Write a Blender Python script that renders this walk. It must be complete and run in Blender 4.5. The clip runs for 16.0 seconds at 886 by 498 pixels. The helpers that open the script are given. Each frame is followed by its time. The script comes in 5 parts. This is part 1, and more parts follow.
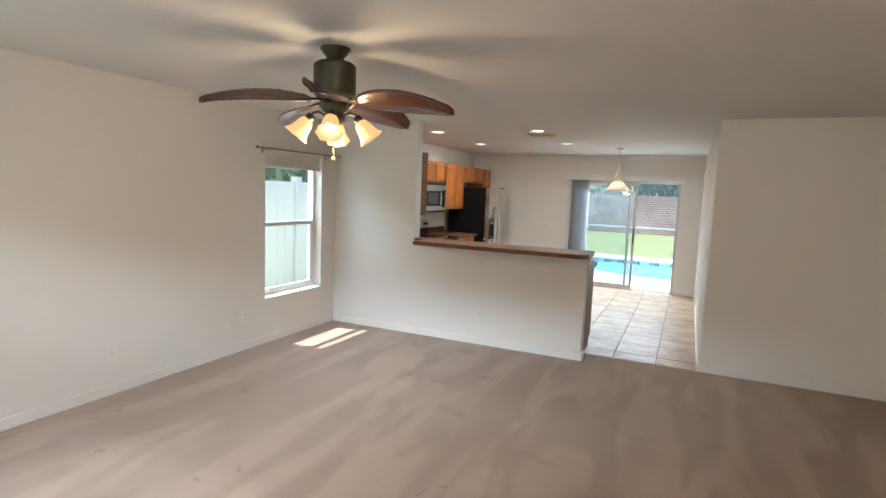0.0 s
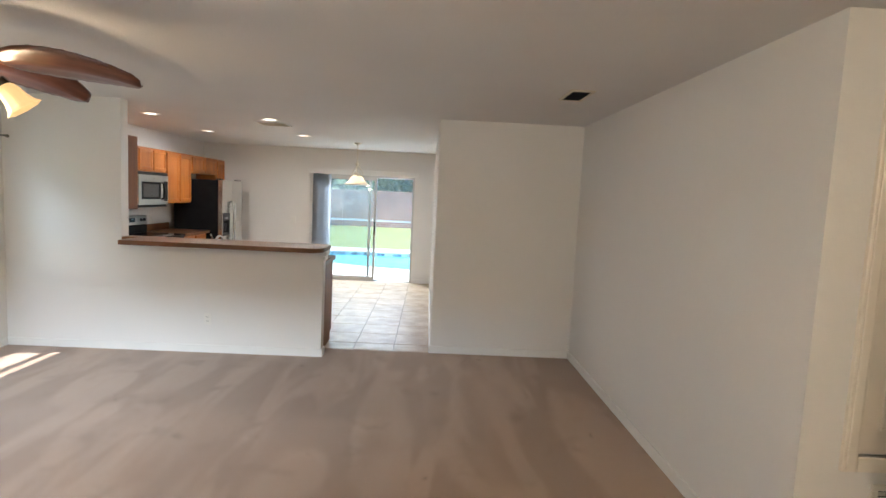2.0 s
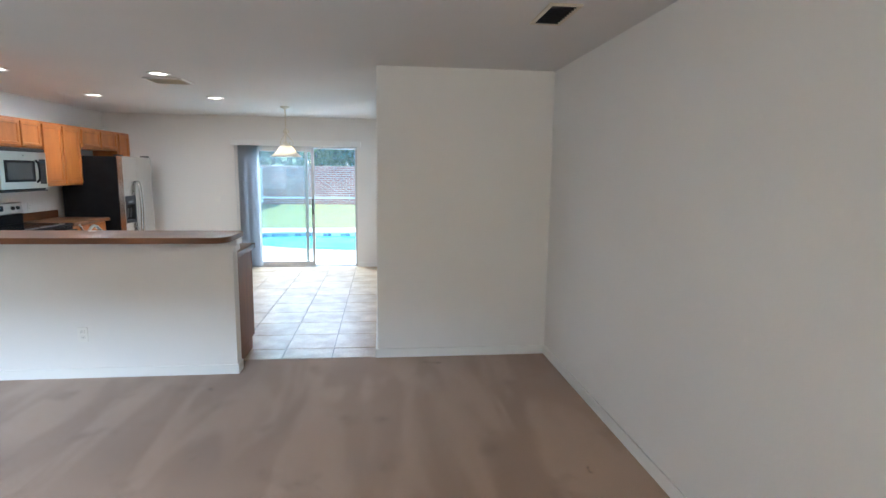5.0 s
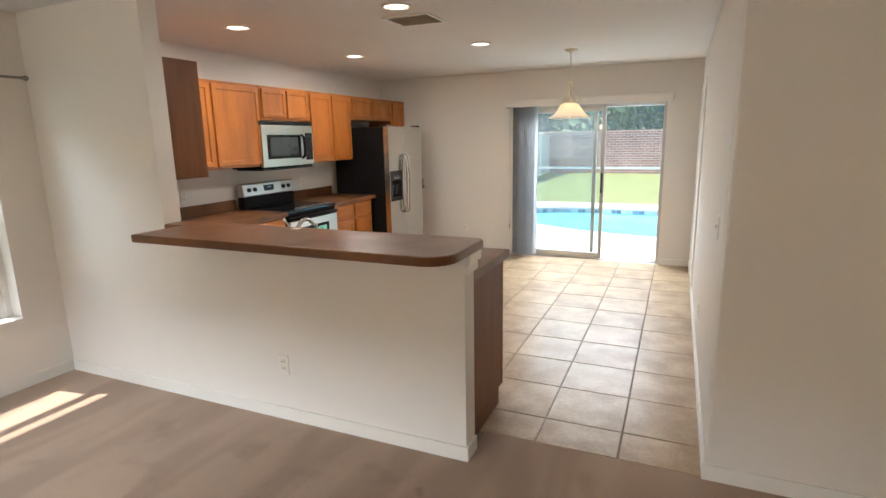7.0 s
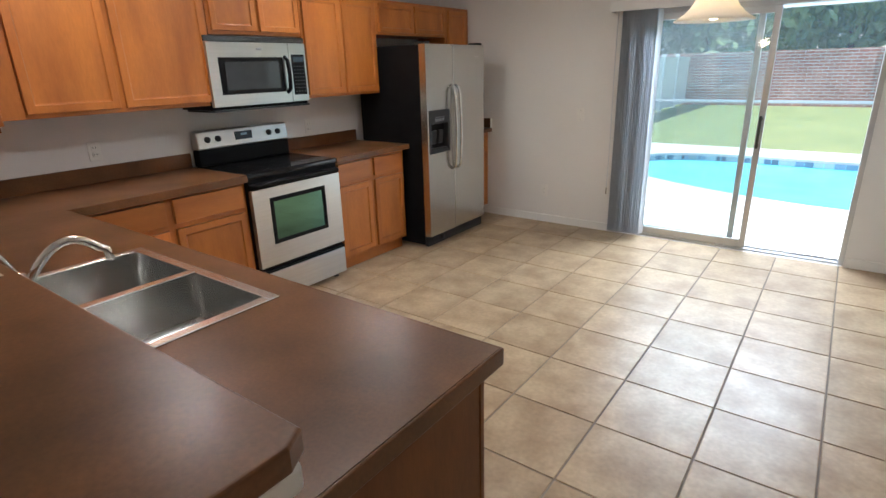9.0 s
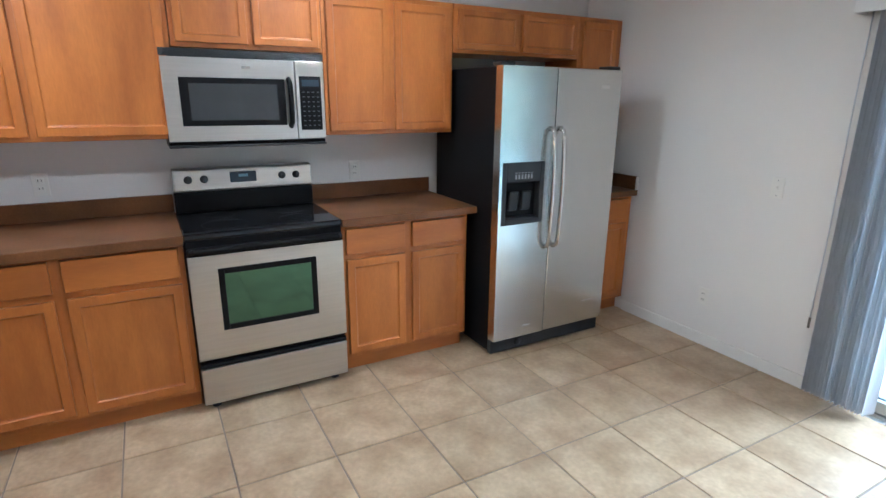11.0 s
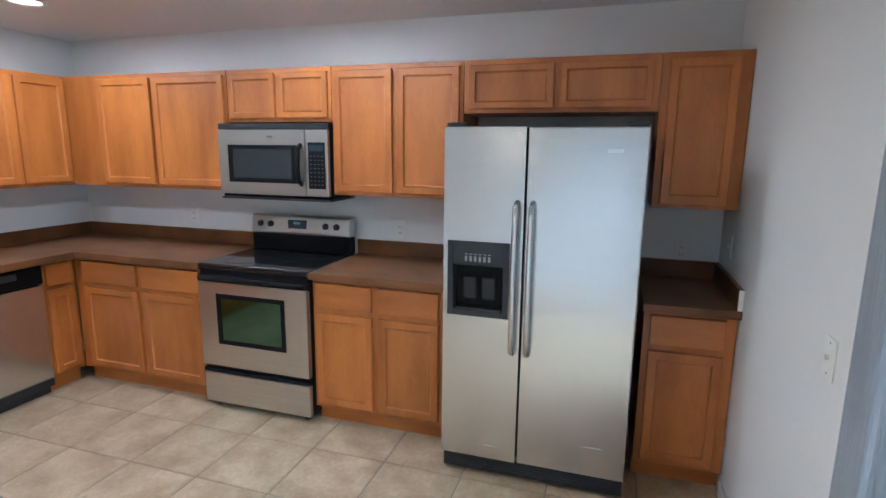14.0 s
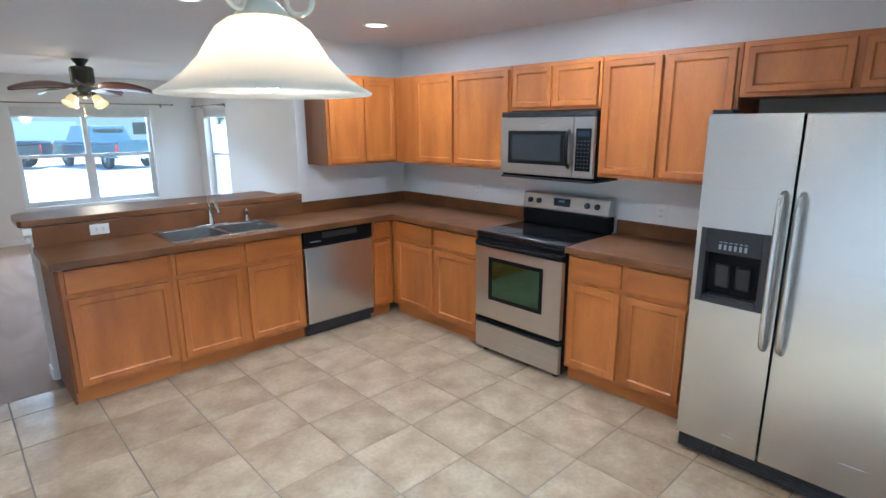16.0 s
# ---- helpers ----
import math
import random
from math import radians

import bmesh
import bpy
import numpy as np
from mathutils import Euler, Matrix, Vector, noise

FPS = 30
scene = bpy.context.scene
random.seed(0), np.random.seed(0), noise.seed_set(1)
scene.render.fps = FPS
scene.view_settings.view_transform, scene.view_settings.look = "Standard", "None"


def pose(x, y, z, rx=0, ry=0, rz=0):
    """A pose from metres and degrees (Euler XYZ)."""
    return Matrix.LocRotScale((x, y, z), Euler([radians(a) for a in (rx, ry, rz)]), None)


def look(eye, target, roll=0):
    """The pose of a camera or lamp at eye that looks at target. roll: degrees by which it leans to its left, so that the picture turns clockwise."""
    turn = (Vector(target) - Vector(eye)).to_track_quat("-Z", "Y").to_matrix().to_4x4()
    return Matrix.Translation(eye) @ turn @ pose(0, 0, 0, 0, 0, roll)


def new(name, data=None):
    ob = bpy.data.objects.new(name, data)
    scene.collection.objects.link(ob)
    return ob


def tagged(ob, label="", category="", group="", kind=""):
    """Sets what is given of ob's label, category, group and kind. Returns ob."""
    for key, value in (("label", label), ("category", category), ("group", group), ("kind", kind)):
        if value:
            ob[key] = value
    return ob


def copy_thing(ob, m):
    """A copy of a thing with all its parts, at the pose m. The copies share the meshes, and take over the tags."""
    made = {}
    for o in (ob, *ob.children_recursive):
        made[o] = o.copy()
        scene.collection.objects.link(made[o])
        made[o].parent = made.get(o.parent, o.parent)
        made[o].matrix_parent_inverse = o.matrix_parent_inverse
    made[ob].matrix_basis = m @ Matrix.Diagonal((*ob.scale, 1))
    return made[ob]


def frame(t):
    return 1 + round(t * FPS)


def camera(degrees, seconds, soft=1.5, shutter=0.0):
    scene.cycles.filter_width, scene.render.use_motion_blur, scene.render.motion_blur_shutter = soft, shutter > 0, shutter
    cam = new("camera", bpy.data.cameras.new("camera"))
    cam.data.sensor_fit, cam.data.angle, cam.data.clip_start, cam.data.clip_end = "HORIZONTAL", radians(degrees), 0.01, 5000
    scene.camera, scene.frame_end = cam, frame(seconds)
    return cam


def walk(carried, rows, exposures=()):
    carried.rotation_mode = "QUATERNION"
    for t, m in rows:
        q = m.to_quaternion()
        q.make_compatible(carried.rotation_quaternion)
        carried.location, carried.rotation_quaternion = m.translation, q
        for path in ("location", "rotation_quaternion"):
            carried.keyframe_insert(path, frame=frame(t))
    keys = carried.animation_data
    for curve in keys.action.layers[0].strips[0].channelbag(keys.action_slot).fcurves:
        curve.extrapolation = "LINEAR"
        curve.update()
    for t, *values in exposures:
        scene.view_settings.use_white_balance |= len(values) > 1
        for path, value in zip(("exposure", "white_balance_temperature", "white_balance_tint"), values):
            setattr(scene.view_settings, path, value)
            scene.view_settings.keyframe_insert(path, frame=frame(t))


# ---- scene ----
cam = camera(79.4, 16.0)
METRES, EYE, TILT, LEAN, TURN = 8.0, 1.5, 0.0, 0.0, 25.1
EXPOSURES = [(0.0, 1.47, 5950, 8), (3.2, 1.7, 5600, 8), (5.3, 1.72, 5100, 5), (6.0, 1.7, 5400, 7), (7.0, 1.5, 6500, 11), (8.7, 1.2, 6050, 10), (10.8, 1.65, 5000, 5), (12.0, 1.65, 4950, 5), (12.5, 1.5, 5000, 6), (13.0, 1.75, 5050, 6), (13.5, 1.55, 4900, 6), (14.5, 1.75, 4750, 5), (15.0, 1.6, 4700, 6), (16.0, 1.82, 4750, 5)]
PATH = [
    (0, (-0.112, 0.328, 1.617), (-0.937, 2.138, 1.402), 2.3),
    (0.5, (-0.097, 0.397, 1.614), (-0.682, 2.298, 1.407), 1.9),
    (1, (-0.05, 0.429, 1.617), (-0.401, 2.388, 1.417), 1.8),
    (1.5, (-0.004, 0.476, 1.6), (-0.145, 2.461, 1.405), 2.3),
    (2, (0.02, 0.501, 1.599), (0.078, 2.491, 1.407), 2.8),
    (2.5, (0.073, 0.528, 1.606), (0.319, 2.504, 1.418), 3.2),
    (3, (0.116, 0.522, 1.605), (0.544, 2.468, 1.425), 3.3),
    (3.2, (0.13, 0.531, 1.605), (0.628, 2.459, 1.424), 3.2),
    (5.3, (0.133, 1.713, 1.545), (0.235, 3.69, 1.255), 0.2),
    (5.5, (0.097, 1.84, 1.546), (0.089, 3.822, 1.276), 0.1),
    (6, (0.065, 2.411, 1.522), (-0.265, 4.369, 1.276), -0.8),
    (6.5, (-0.067, 2.898, 1.556), (-0.665, 4.79, 1.305), -1.0),
    (7, (-0.111, 3.404, 1.548), (-0.899, 5.197, 1.144), -1.1),
    (7.5, (-0.212, 3.883, 1.606), (-1.054, 5.625, 1.1), -0.6),
    (8, (-0.233, 4.429, 1.529), (-1.181, 6.096, 0.961), -1.4),
    (8.5, (-0.344, 4.878, 1.502), (-1.342, 6.491, 0.867), -1.5),
    (8.7, (-0.385, 5.09, 1.514), (-1.427, 6.669, 0.869), -1.6),
    (10.8, (-0.732, 7.018, 1.528), (-2.395, 7.99, 0.99), 0.7),
    (11, (-0.757, 7.228, 1.529), (-2.443, 8.156, 0.986), 0.5),
    (11.5, (-0.811, 7.698, 1.555), (-2.545, 8.534, 1.012), 0.4),
    (12, (-0.783, 8.22, 1.563), (-2.573, 8.925, 1.017), -0.2),
    (12.5, (-0.862, 8.685, 1.541), (-2.721, 9.241, 1.059), -0.6),
    (13, (-0.857, 9.087, 1.576), (-2.804, 9.25, 1.15), -1.2),
    (13.5, (-0.862, 9.427, 1.58), (-2.812, 9.25, 1.175), -0.8),
    (14, (-0.847, 9.67, 1.604), (-2.722, 9.079, 1.235), 0.6),
    (14.5, (-0.765, 9.877, 1.645), (-2.466, 8.908, 1.255), 0.0),
    (15, (-0.702, 9.885, 1.675), (-2.283, 8.745, 1.225), -1.0),
    (15.5, (-0.61, 9.885, 1.644), (-2.084, 8.608, 1.201), -0.5),
    (16, (-0.61, 9.916, 1.666), (-1.945, 8.498, 1.209), -0.3),
]
walk(cam, [(t, look(eye, target, roll)) for t, eye, target, roll in PATH], EXPOSURES)

# ---- world, sun, large lights ----
CEIL = 2.368
world = bpy.data.worlds.new("world")
scene.world = world
world.use_nodes = True
wn = world.node_tree.nodes
sky = wn.new("ShaderNodeTexSky")
sky.sky_type, sky.sun_disc = "NISHITA", False
sky.sun_elevation, sky.sun_rotation = radians(62), radians(-90)
wn["Background"].inputs["Strength"].default_value = 0.15
world.node_tree.links.new(sky.outputs[0], wn["Background"].inputs["Color"])


def lamp(name, kind, m, energy, colour=(1, 1, 1), **more):
    data = bpy.data.lights.new(name, kind)
    data.energy, data.color = energy, colour
    if "size" in more:
        data.size = more["size"]
    if "size_y" in more:
        data.shape, data.size_y = "RECTANGLE", more["size_y"]
    if "disk" in more:
        data.shape, data.size = "DISK", more["disk"]
    if "radius" in more:
        data.shadow_soft_size = more["radius"]
    if "angle" in more:
        data.angle = radians(more["angle"])
    if "spread" in more:
        data.spread = radians(more["spread"])
    ob = new(name, data)
    ob.matrix_world = m
    return ob


DAY = (0.86, 0.94, 1.0)
WARM = (1.0, 0.72, 0.42)
lamp("sun", "SUN", look((-10, -1.6, 19), (0, 0, 0)), 4.0, (1, 0.95, 0.88), angle=0.6)
# unseen area lamps added outside the windows, standing in for the open sky's daylight
lamp("sky_light_slider", "AREA", look((-1.1, 11.8, 2.95), (-1.7, 6.5, 0.9)), 195, DAY, size=2.6, size_y=1.3)
lamp("sky_light_front", "AREA", look((-2.2, -4.0, 3.1), (-2.0, 5.0, 0.6)), 390, DAY, size=3.4, size_y=0.8)
lamp("sky_light_side", "AREA", look((-4.62, 4.9, 2.25), (-2.4, 4.7, 0.3)), 16, DAY, size=1.0, size_y=0.5)
lamp("sky_light_side_front", "AREA", look((-4.62, 1.1, 2.25), (-2.4, 1.3, 0.3)), 16, DAY, size=1.0, size_y=0.5)
# lamps that are switched on
FAN = (-1.93, 2.8)
PEND = (-1.122, 8.861)
lamp("fan_light", "POINT", pose(FAN[0], FAN[1], CEIL - 0.56), 6, WARM, radius=0.09)
lamp("pendant_light", "POINT", pose(PEND[0], PEND[1], 1.76), 2.1, WARM, radius=0.05)
lamp("entry_light", "POINT", pose(0.75, -0.35, CEIL - 0.16), 32, (1, 0.78, 0.52), radius=0.12)
CANS = [(-3.10, 6.58), (-3.11, 8.15), (-1.78, 8.12), (-1.79, 6.57)]
for cx, cy in CANS:
    lamp("can_light", "AREA", pose(cx, cy, CEIL - 0.013), 4.5, (1, 0.94, 0.86), disk=0.11)


# ---- materials ----
def material(name, colour, rough=0.5, metal=0.0, second=None, scale=8.0, amount=0.5, fine=0.0, fine_scale=200.0, bump=0.0, bump_scale=60.0,
             stretch=(1, 1, 1), spec=0.5, rough_var=0.0, object_random=0.0, coat=0.0):
    """A principled surface with colour variation at two scales and relief."""
    mat = bpy.data.materials.new(name)
    mat.use_nodes = True
    nt = mat.node_tree
    n, l = nt.nodes, nt.links
    p = n["Principled BSDF"]
    p.inputs["Roughness"].default_value, p.inputs["Metallic"].default_value = rough, metal
    p.inputs["Specular IOR Level"].default_value = spec
    p.inputs["Coat Weight"].default_value = coat
    p.inputs["Coat Roughness"].default_value = 0.12
    tc = n.new("ShaderNodeTexCoord")
    mp = n.new("ShaderNodeMapping")
    mp.inputs["Scale"].default_value = stretch
    l.new(tc.outputs["Object"], mp.inputs["Vector"])
    vec = mp.outputs["Vector"]
    if object_random:
        info = n.new("ShaderNodeObjectInfo")
        add = n.new("ShaderNodeVectorMath")
        add.operation = "MULTIPLY_ADD"
        add.inputs[1].default_value, add.inputs[2].default_value = (37, 19, 53), (0, 0, 0)
        l.new(info.outputs["Random"], add.inputs[0])
        sm = n.new("ShaderNodeVectorMath")
        l.new(vec, sm.inputs[0]), l.new(add.outputs[0], sm.inputs[1])
        vec = sm.outputs[0]
    base = n.new("ShaderNodeMixRGB")
    base.inputs[1].default_value = (*colour, 1)
    base.inputs[2].default_value = (*(second or [c * 0.8 for c in colour]), 1)
    big = n.new("ShaderNodeTexNoise")
    big.inputs["Scale"].default_value, big.inputs["Detail"].default_value = scale, 6
    l.new(vec, big.inputs["Vector"])
    ramp = n.new("ShaderNodeMapRange")
    ramp.inputs["From Min"].default_value, ramp.inputs["From Max"].default_value = 0.35, 0.68
    ramp.inputs["To Max"].default_value = amount
    l.new(big.outputs["Fac"], ramp.inputs["Value"])
    l.new(ramp.outputs[0], base.inputs[0])
    out = base.outputs[0]
    if object_random:
        hs = n.new("ShaderNodeHueSaturation")
        mr = n.new("ShaderNodeMapRange")
        mr.inputs["To Min"].default_value, mr.inputs["To Max"].default_value = 1 - object_random, 1 + object_random
        l.new(info.outputs["Random"], mr.inputs["Value"])
        l.new(mr.outputs[0], hs.inputs["Value"])
        l.new(out, hs.inputs["Color"])
        out = hs.outputs[0]
    if fine:
        fn = n.new("ShaderNodeTexNoise")
        fn.inputs["Scale"].default_value, fn.inputs["Detail"].default_value = fine_scale, 3
        l.new(vec, fn.inputs["Vector"])
        mx = n.new("ShaderNodeMixRGB")
        mx.blend_type = "OVERLAY"
        mx.inputs[0].default_value = fine
        l.new(out, mx.inputs[1])
        l.new(fn.outputs["Fac"], mx.inputs[2])
        out = mx.outputs[0]
    l.new(out, p.inputs["Base Color"])
    if rough_var:
        rr = n.new("ShaderNodeMapRange")
        rr.inputs["To Min"].default_value, rr.inputs["To Max"].default_value = rough - rough_var, rough + rough_var
        l.new(big.outputs["Fac"], rr.inputs["Value"])
        l.new(rr.outputs[0], p.inputs["Roughness"])
    if bump:
        bn = n.new("ShaderNodeTexNoise")
        bn.inputs["Scale"].default_value, bn.inputs["Detail"].default_value = bump_scale, 4
        l.new(vec, bn.inputs["Vector"])
        bp = n.new("ShaderNodeBump")
        bp.inputs["Strength"].default_value, bp.inputs["Distance"].default_value = bump, 0.004
        l.new(bn.outputs["Fac"], bp.inputs["Height"])
        l.new(bp.outputs[0], p.inputs["Normal"])
    return mat


def glow(name, colour, strength, base=(0.9, 0.85, 0.75)):
    mat = material(name, base, 0.35)
    p = mat.node_tree.nodes["Principled BSDF"]
    p.inputs["Emission Color"].default_value, p.inputs["Emission Strength"].default_value = (*colour, 1), strength
    return mat


M_WALL = material("wall_paint", (0.76, 0.74, 0.71), 0.62, second=(0.73, 0.71, 0.68), scale=1.5, bump=0.22, bump_scale=45, spec=0.3)
M_CEIL = material("ceiling_paint", (0.72, 0.71, 0.70), 0.9, second=(0.68, 0.67, 0.66), scale=1.2, bump=0.5, bump_scale=60, spec=0.2)
M_TRIM = material("white_trim_paint", (0.78, 0.77, 0.74), 0.35, second=(0.72, 0.71, 0.68), scale=4)
M_DOOR = material("door_paint", (0.80, 0.74, 0.64), 0.32, second=(0.76, 0.70, 0.60), scale=3)
M_WOOD = material("maple_wood", (0.49, 0.165, 0.027), 0.40, second=(0.32, 0.095, 0.015), scale=1.4, amount=0.9, fine=0.16, fine_scale=26, stretch=(5, 5, 1),
                  bump=0.06, bump_scale=40, object_random=0.09, coat=0.12)
M_WOODX = material("maple_wood_cross", (0.49, 0.165, 0.027), 0.40, second=(0.32, 0.095, 0.015), scale=1.4, amount=0.9, fine=0.10, fine_scale=26, stretch=(1, 5, 5),
                   bump=0.06, bump_scale=40, object_random=0.09, coat=0.12)
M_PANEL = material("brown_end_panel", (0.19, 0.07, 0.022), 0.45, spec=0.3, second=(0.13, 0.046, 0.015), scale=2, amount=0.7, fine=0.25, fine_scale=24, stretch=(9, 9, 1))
M_COUNTER = material("brown_laminate", (0.19, 0.08, 0.029), 0.34, second=(0.098, 0.041, 0.014), scale=3.2, amount=0.95, spec=0.35, fine=0.3, fine_scale=120, rough_var=0.06)
M_STEEL = material("stainless_steel", (0.62, 0.62, 0.60), 0.25, 1.0, second=(0.56, 0.56, 0.54), scale=2, amount=0.25, fine=0.02, fine_scale=40, stretch=(1, 1, 25), rough_var=0.05)
M_STEELX = material("stainless_steel_cross", (0.60, 0.58, 0.55), 0.30, 1.0, second=(0.52, 0.50, 0.47), scale=3, fine=0.10, fine_scale=60, stretch=(1, 25, 25), rough_var=0.05)
M_CHROME = material("chrome", (0.75, 0.75, 0.74), 0.12, 1.0)
M_BLACK = material("black_enamel", (0.007, 0.007, 0.008), 0.42, spec=0.10, second=(0.014, 0.014, 0.014), scale=6, rough_var=0.06)
M_GLASSTOP = material("black_cooktop_glass", (0.008, 0.008, 0.009), 0.06, second=(0.013, 0.013, 0.014), scale=9)
M_BLACKP = material("black_plastic", (0.02, 0.021, 0.023), 0.45, second=(0.03, 0.03, 0.032), scale=20)
M_GREY = material("grey_plastic", (0.30, 0.31, 0.32), 0.5)
M_WHITEP = material("white_plastic", (0.78, 0.76, 0.71), 0.4, second=(0.74, 0.72, 0.67), scale=20)
M_SCREEN = material("dark_display", (0.03, 0.045, 0.06), 0.15)
M_OVENG = material("oven_glass", (0.11, 0.22, 0.165), 0.07, 1.0, second=(0.10, 0.20, 0.15))
M_MWG = material("microwave_glass", (0.03, 0.033, 0.036), 0.15, spec=0.8)
M_GROUT = material("grout", (0.26, 0.215, 0.17), 0.9, second=(0.2, 0.165, 0.13), scale=6, amount=0.7, bump=0.3, bump_scale=200)
M_TILE = material("beige_floor_tile", (0.46, 0.345, 0.215), 0.37, second=(0.31, 0.21, 0.118), scale=5, amount=1.0, spec=0.5, fine=0.25, fine_scale=45, bump=0.10, bump_scale=14,
                  rough_var=0.05, object_random=0.05)
M_BRONZE = material("bronze_fan_metal", (0.075, 0.075, 0.058), 0.42, 0.7, second=(0.055, 0.052, 0.04), scale=9)
M_BLADE = material("carved_fan_blade", (0.09, 0.027, 0.012), 0.30, second=(0.045, 0.014, 0.007), scale=5, amount=0.9, fine=0.3, fine_scale=40, stretch=(1, 7, 1), coat=0.3)
M_BRASS = material("brass", (0.62, 0.42, 0.14), 0.22, 1.0)
M_CREAM = material("cream_metal", (0.66, 0.60, 0.48), 0.4, second=(0.56, 0.5, 0.38), scale=15)
M_ROD = material("pewter_rod", (0.28, 0.25, 0.21), 0.35, 0.9)
M_ALU = material("aluminium_frame", (0.55, 0.55, 0.54), 0.4, 0.75, second=(0.48, 0.48, 0.47), scale=10)
M_VINYLW = material("white_window_frame", (0.78, 0.79, 0.79), 0.35)
M_BLIND = material("grey_blind_vane", (0.60, 0.62, 0.66), 0.5, second=(0.52, 0.54, 0.58), scale=12)
M_SHADE = material("window_shade_fabric", (0.70, 0.69, 0.66), 0.8)
M_BULB = glow("frosted_shade_lit", (1.0, 0.55, 0.20), 0.34, (0.42, 0.33, 0.22))
M_BULBC = glow("lamp_bulb_lit", (1.0, 0.80, 0.50), 4.0)
M_PSHADE = glow("pendant_glass_lit", (1.0, 0.73, 0.44), 0.30, (0.60, 0.52, 0.42))
M_CAN = glow("can_lens_lit", (1.0, 0.86, 0.66), 2.6)
M_CONC = material("patio_concrete", (0.62, 0.60, 0.56), 0.85, second=(0.54, 0.52, 0.48), scale=2, fine=0.3, fine_scale=80, bump=0.3, bump_scale=120)
M_GRASS = material("grass", (0.20, 0.235, 0.075), 0.9, second=(0.13, 0.175, 0.05), scale=1.1, amount=0.8, fine=0.5, fine_scale=40, bump=0.8, bump_scale=60)
M_POOLW = material("pool_plaster", (0.28, 0.68, 0.80), 0.5, second=(0.25, 0.62, 0.75), scale=2)
M_POOLT = material("pool_tile_blue", (0.20, 0.25, 0.32), 0.2, object_random=0.4)
M_POOLT2 = material("pool_tile_pale", (0.42, 0.46, 0.48), 0.2, object_random=0.2)
M_FENCE = material("white_vinyl_fence", (0.80, 0.81, 0.80), 0.4, second=(0.75, 0.76, 0.75), scale=2)
M_BARK = material("bark", (0.10, 0.07, 0.05), 0.9, second=(0.05, 0.035, 0.025), scale=10, bump=0.8, bump_scale=25)
M_LEAF = material("leaf", (0.18, 0.25, 0.10), 0.5, second=(0.10, 0.16, 0.06), scale=1.4, amount=1.0, fine=0.4, fine_scale=9)
M_ROOF = material("shingle_roof", (0.16, 0.14, 0.12), 0.9, second=(0.11, 0.10, 0.09), scale=6, fine=0.4, fine_scale=40)
M_STUCCO = material("stucco", (0.62, 0.59, 0.54), 0.85, second=(0.56, 0.53, 0.48), scale=3, bump=0.4, bump_scale=80)
M_ASPH = material("asphalt", (0.06, 0.06, 0.06), 0.9, second=(0.045, 0.045, 0.045), scale=3, fine=0.4, fine_scale=150)
M_TYRE = material("tyre_rubber", (0.02, 0.02, 0.02), 0.8)
M_CARGL = material("car_glass", (0.02, 0.025, 0.03), 0.08, spec=0.8)
M_TAIL = material("tail_lamp_red", (0.45, 0.02, 0.02), 0.2)


def car_paint(name, colour):
    return material(name, colour, 0.25, second=[c * 0.85 for c in colour], scale=2, coat=0.6)


def glass_material():
    mat = bpy.data.materials.new("window_glass")
    mat.use_nodes = True
    n, l = mat.node_tree.nodes, mat.node_tree.links
    n.remove(n["Principled BSDF"])
    tr, gl, mix, fr = n.new("ShaderNodeBsdfTransparent"), n.new("ShaderNodeBsdfGlossy"), n.new("ShaderNodeMixShader"), n.new("ShaderNodeLayerWeight")
    gl.inputs["Roughness"].default_value = 0.02
    tr.inputs["Color"].default_value = (0.92, 0.96, 0.96, 1)
    power, scale = n.new("ShaderNodeMath"), n.new("ShaderNodeMath")
    power.operation, scale.operation = "POWER", "MULTIPLY_ADD"
    power.inputs[1].default_value, scale.inputs[1].default_value, scale.inputs[2].default_value = 5.0, 0.9, 0.04
    l.new(fr.outputs["Facing"], power.inputs[0]), l.new(power.outputs[0], scale.inputs[0])
    l.new(scale.outputs[0], mix.inputs[0]), l.new(tr.outputs[0], mix.inputs[1]), l.new(gl.outputs[0], mix.inputs[2])
    # faint translucent veil that paints glare haze over the view outside
    haze, haze_mix = n.new("ShaderNodeBsdfTranslucent"), n.new("ShaderNodeMixShader")
    haze.inputs["Color"].default_value = (0.80, 0.84, 0.86, 1)
    haze_mix.inputs[0].default_value = 0.008
    l.new(mix.outputs[0], haze_mix.inputs[1]), l.new(haze.outputs[0], haze_mix.inputs[2])
    l.new(haze_mix.outputs[0], n["Material Output"].inputs[0])
    return mat


M_GLASS = glass_material()


def screen_material():
    """Fine grey insect mesh as an even veil; its grey also paints haze outdoors."""
    mat = bpy.data.materials.new("insect_screen_mesh")
    mat.use_nodes = True
    n, l = mat.node_tree.nodes, mat.node_tree.links
    n.remove(n["Principled BSDF"])
    clear, fibre, mix = n.new("ShaderNodeBsdfTransparent"), n.new("ShaderNodeBsdfDiffuse"), n.new("ShaderNodeMixShader")
    fibre.inputs["Color"].default_value = (0.62, 0.64, 0.64, 1)
    mix.inputs[0].default_value = 0.07
    l.new(clear.outputs[0], mix.inputs[1]), l.new(fibre.outputs[0], mix.inputs[2])
    l.new(mix.outputs[0], n["Material Output"].inputs[0])
    return mat


M_SCREENMESH = screen_material()


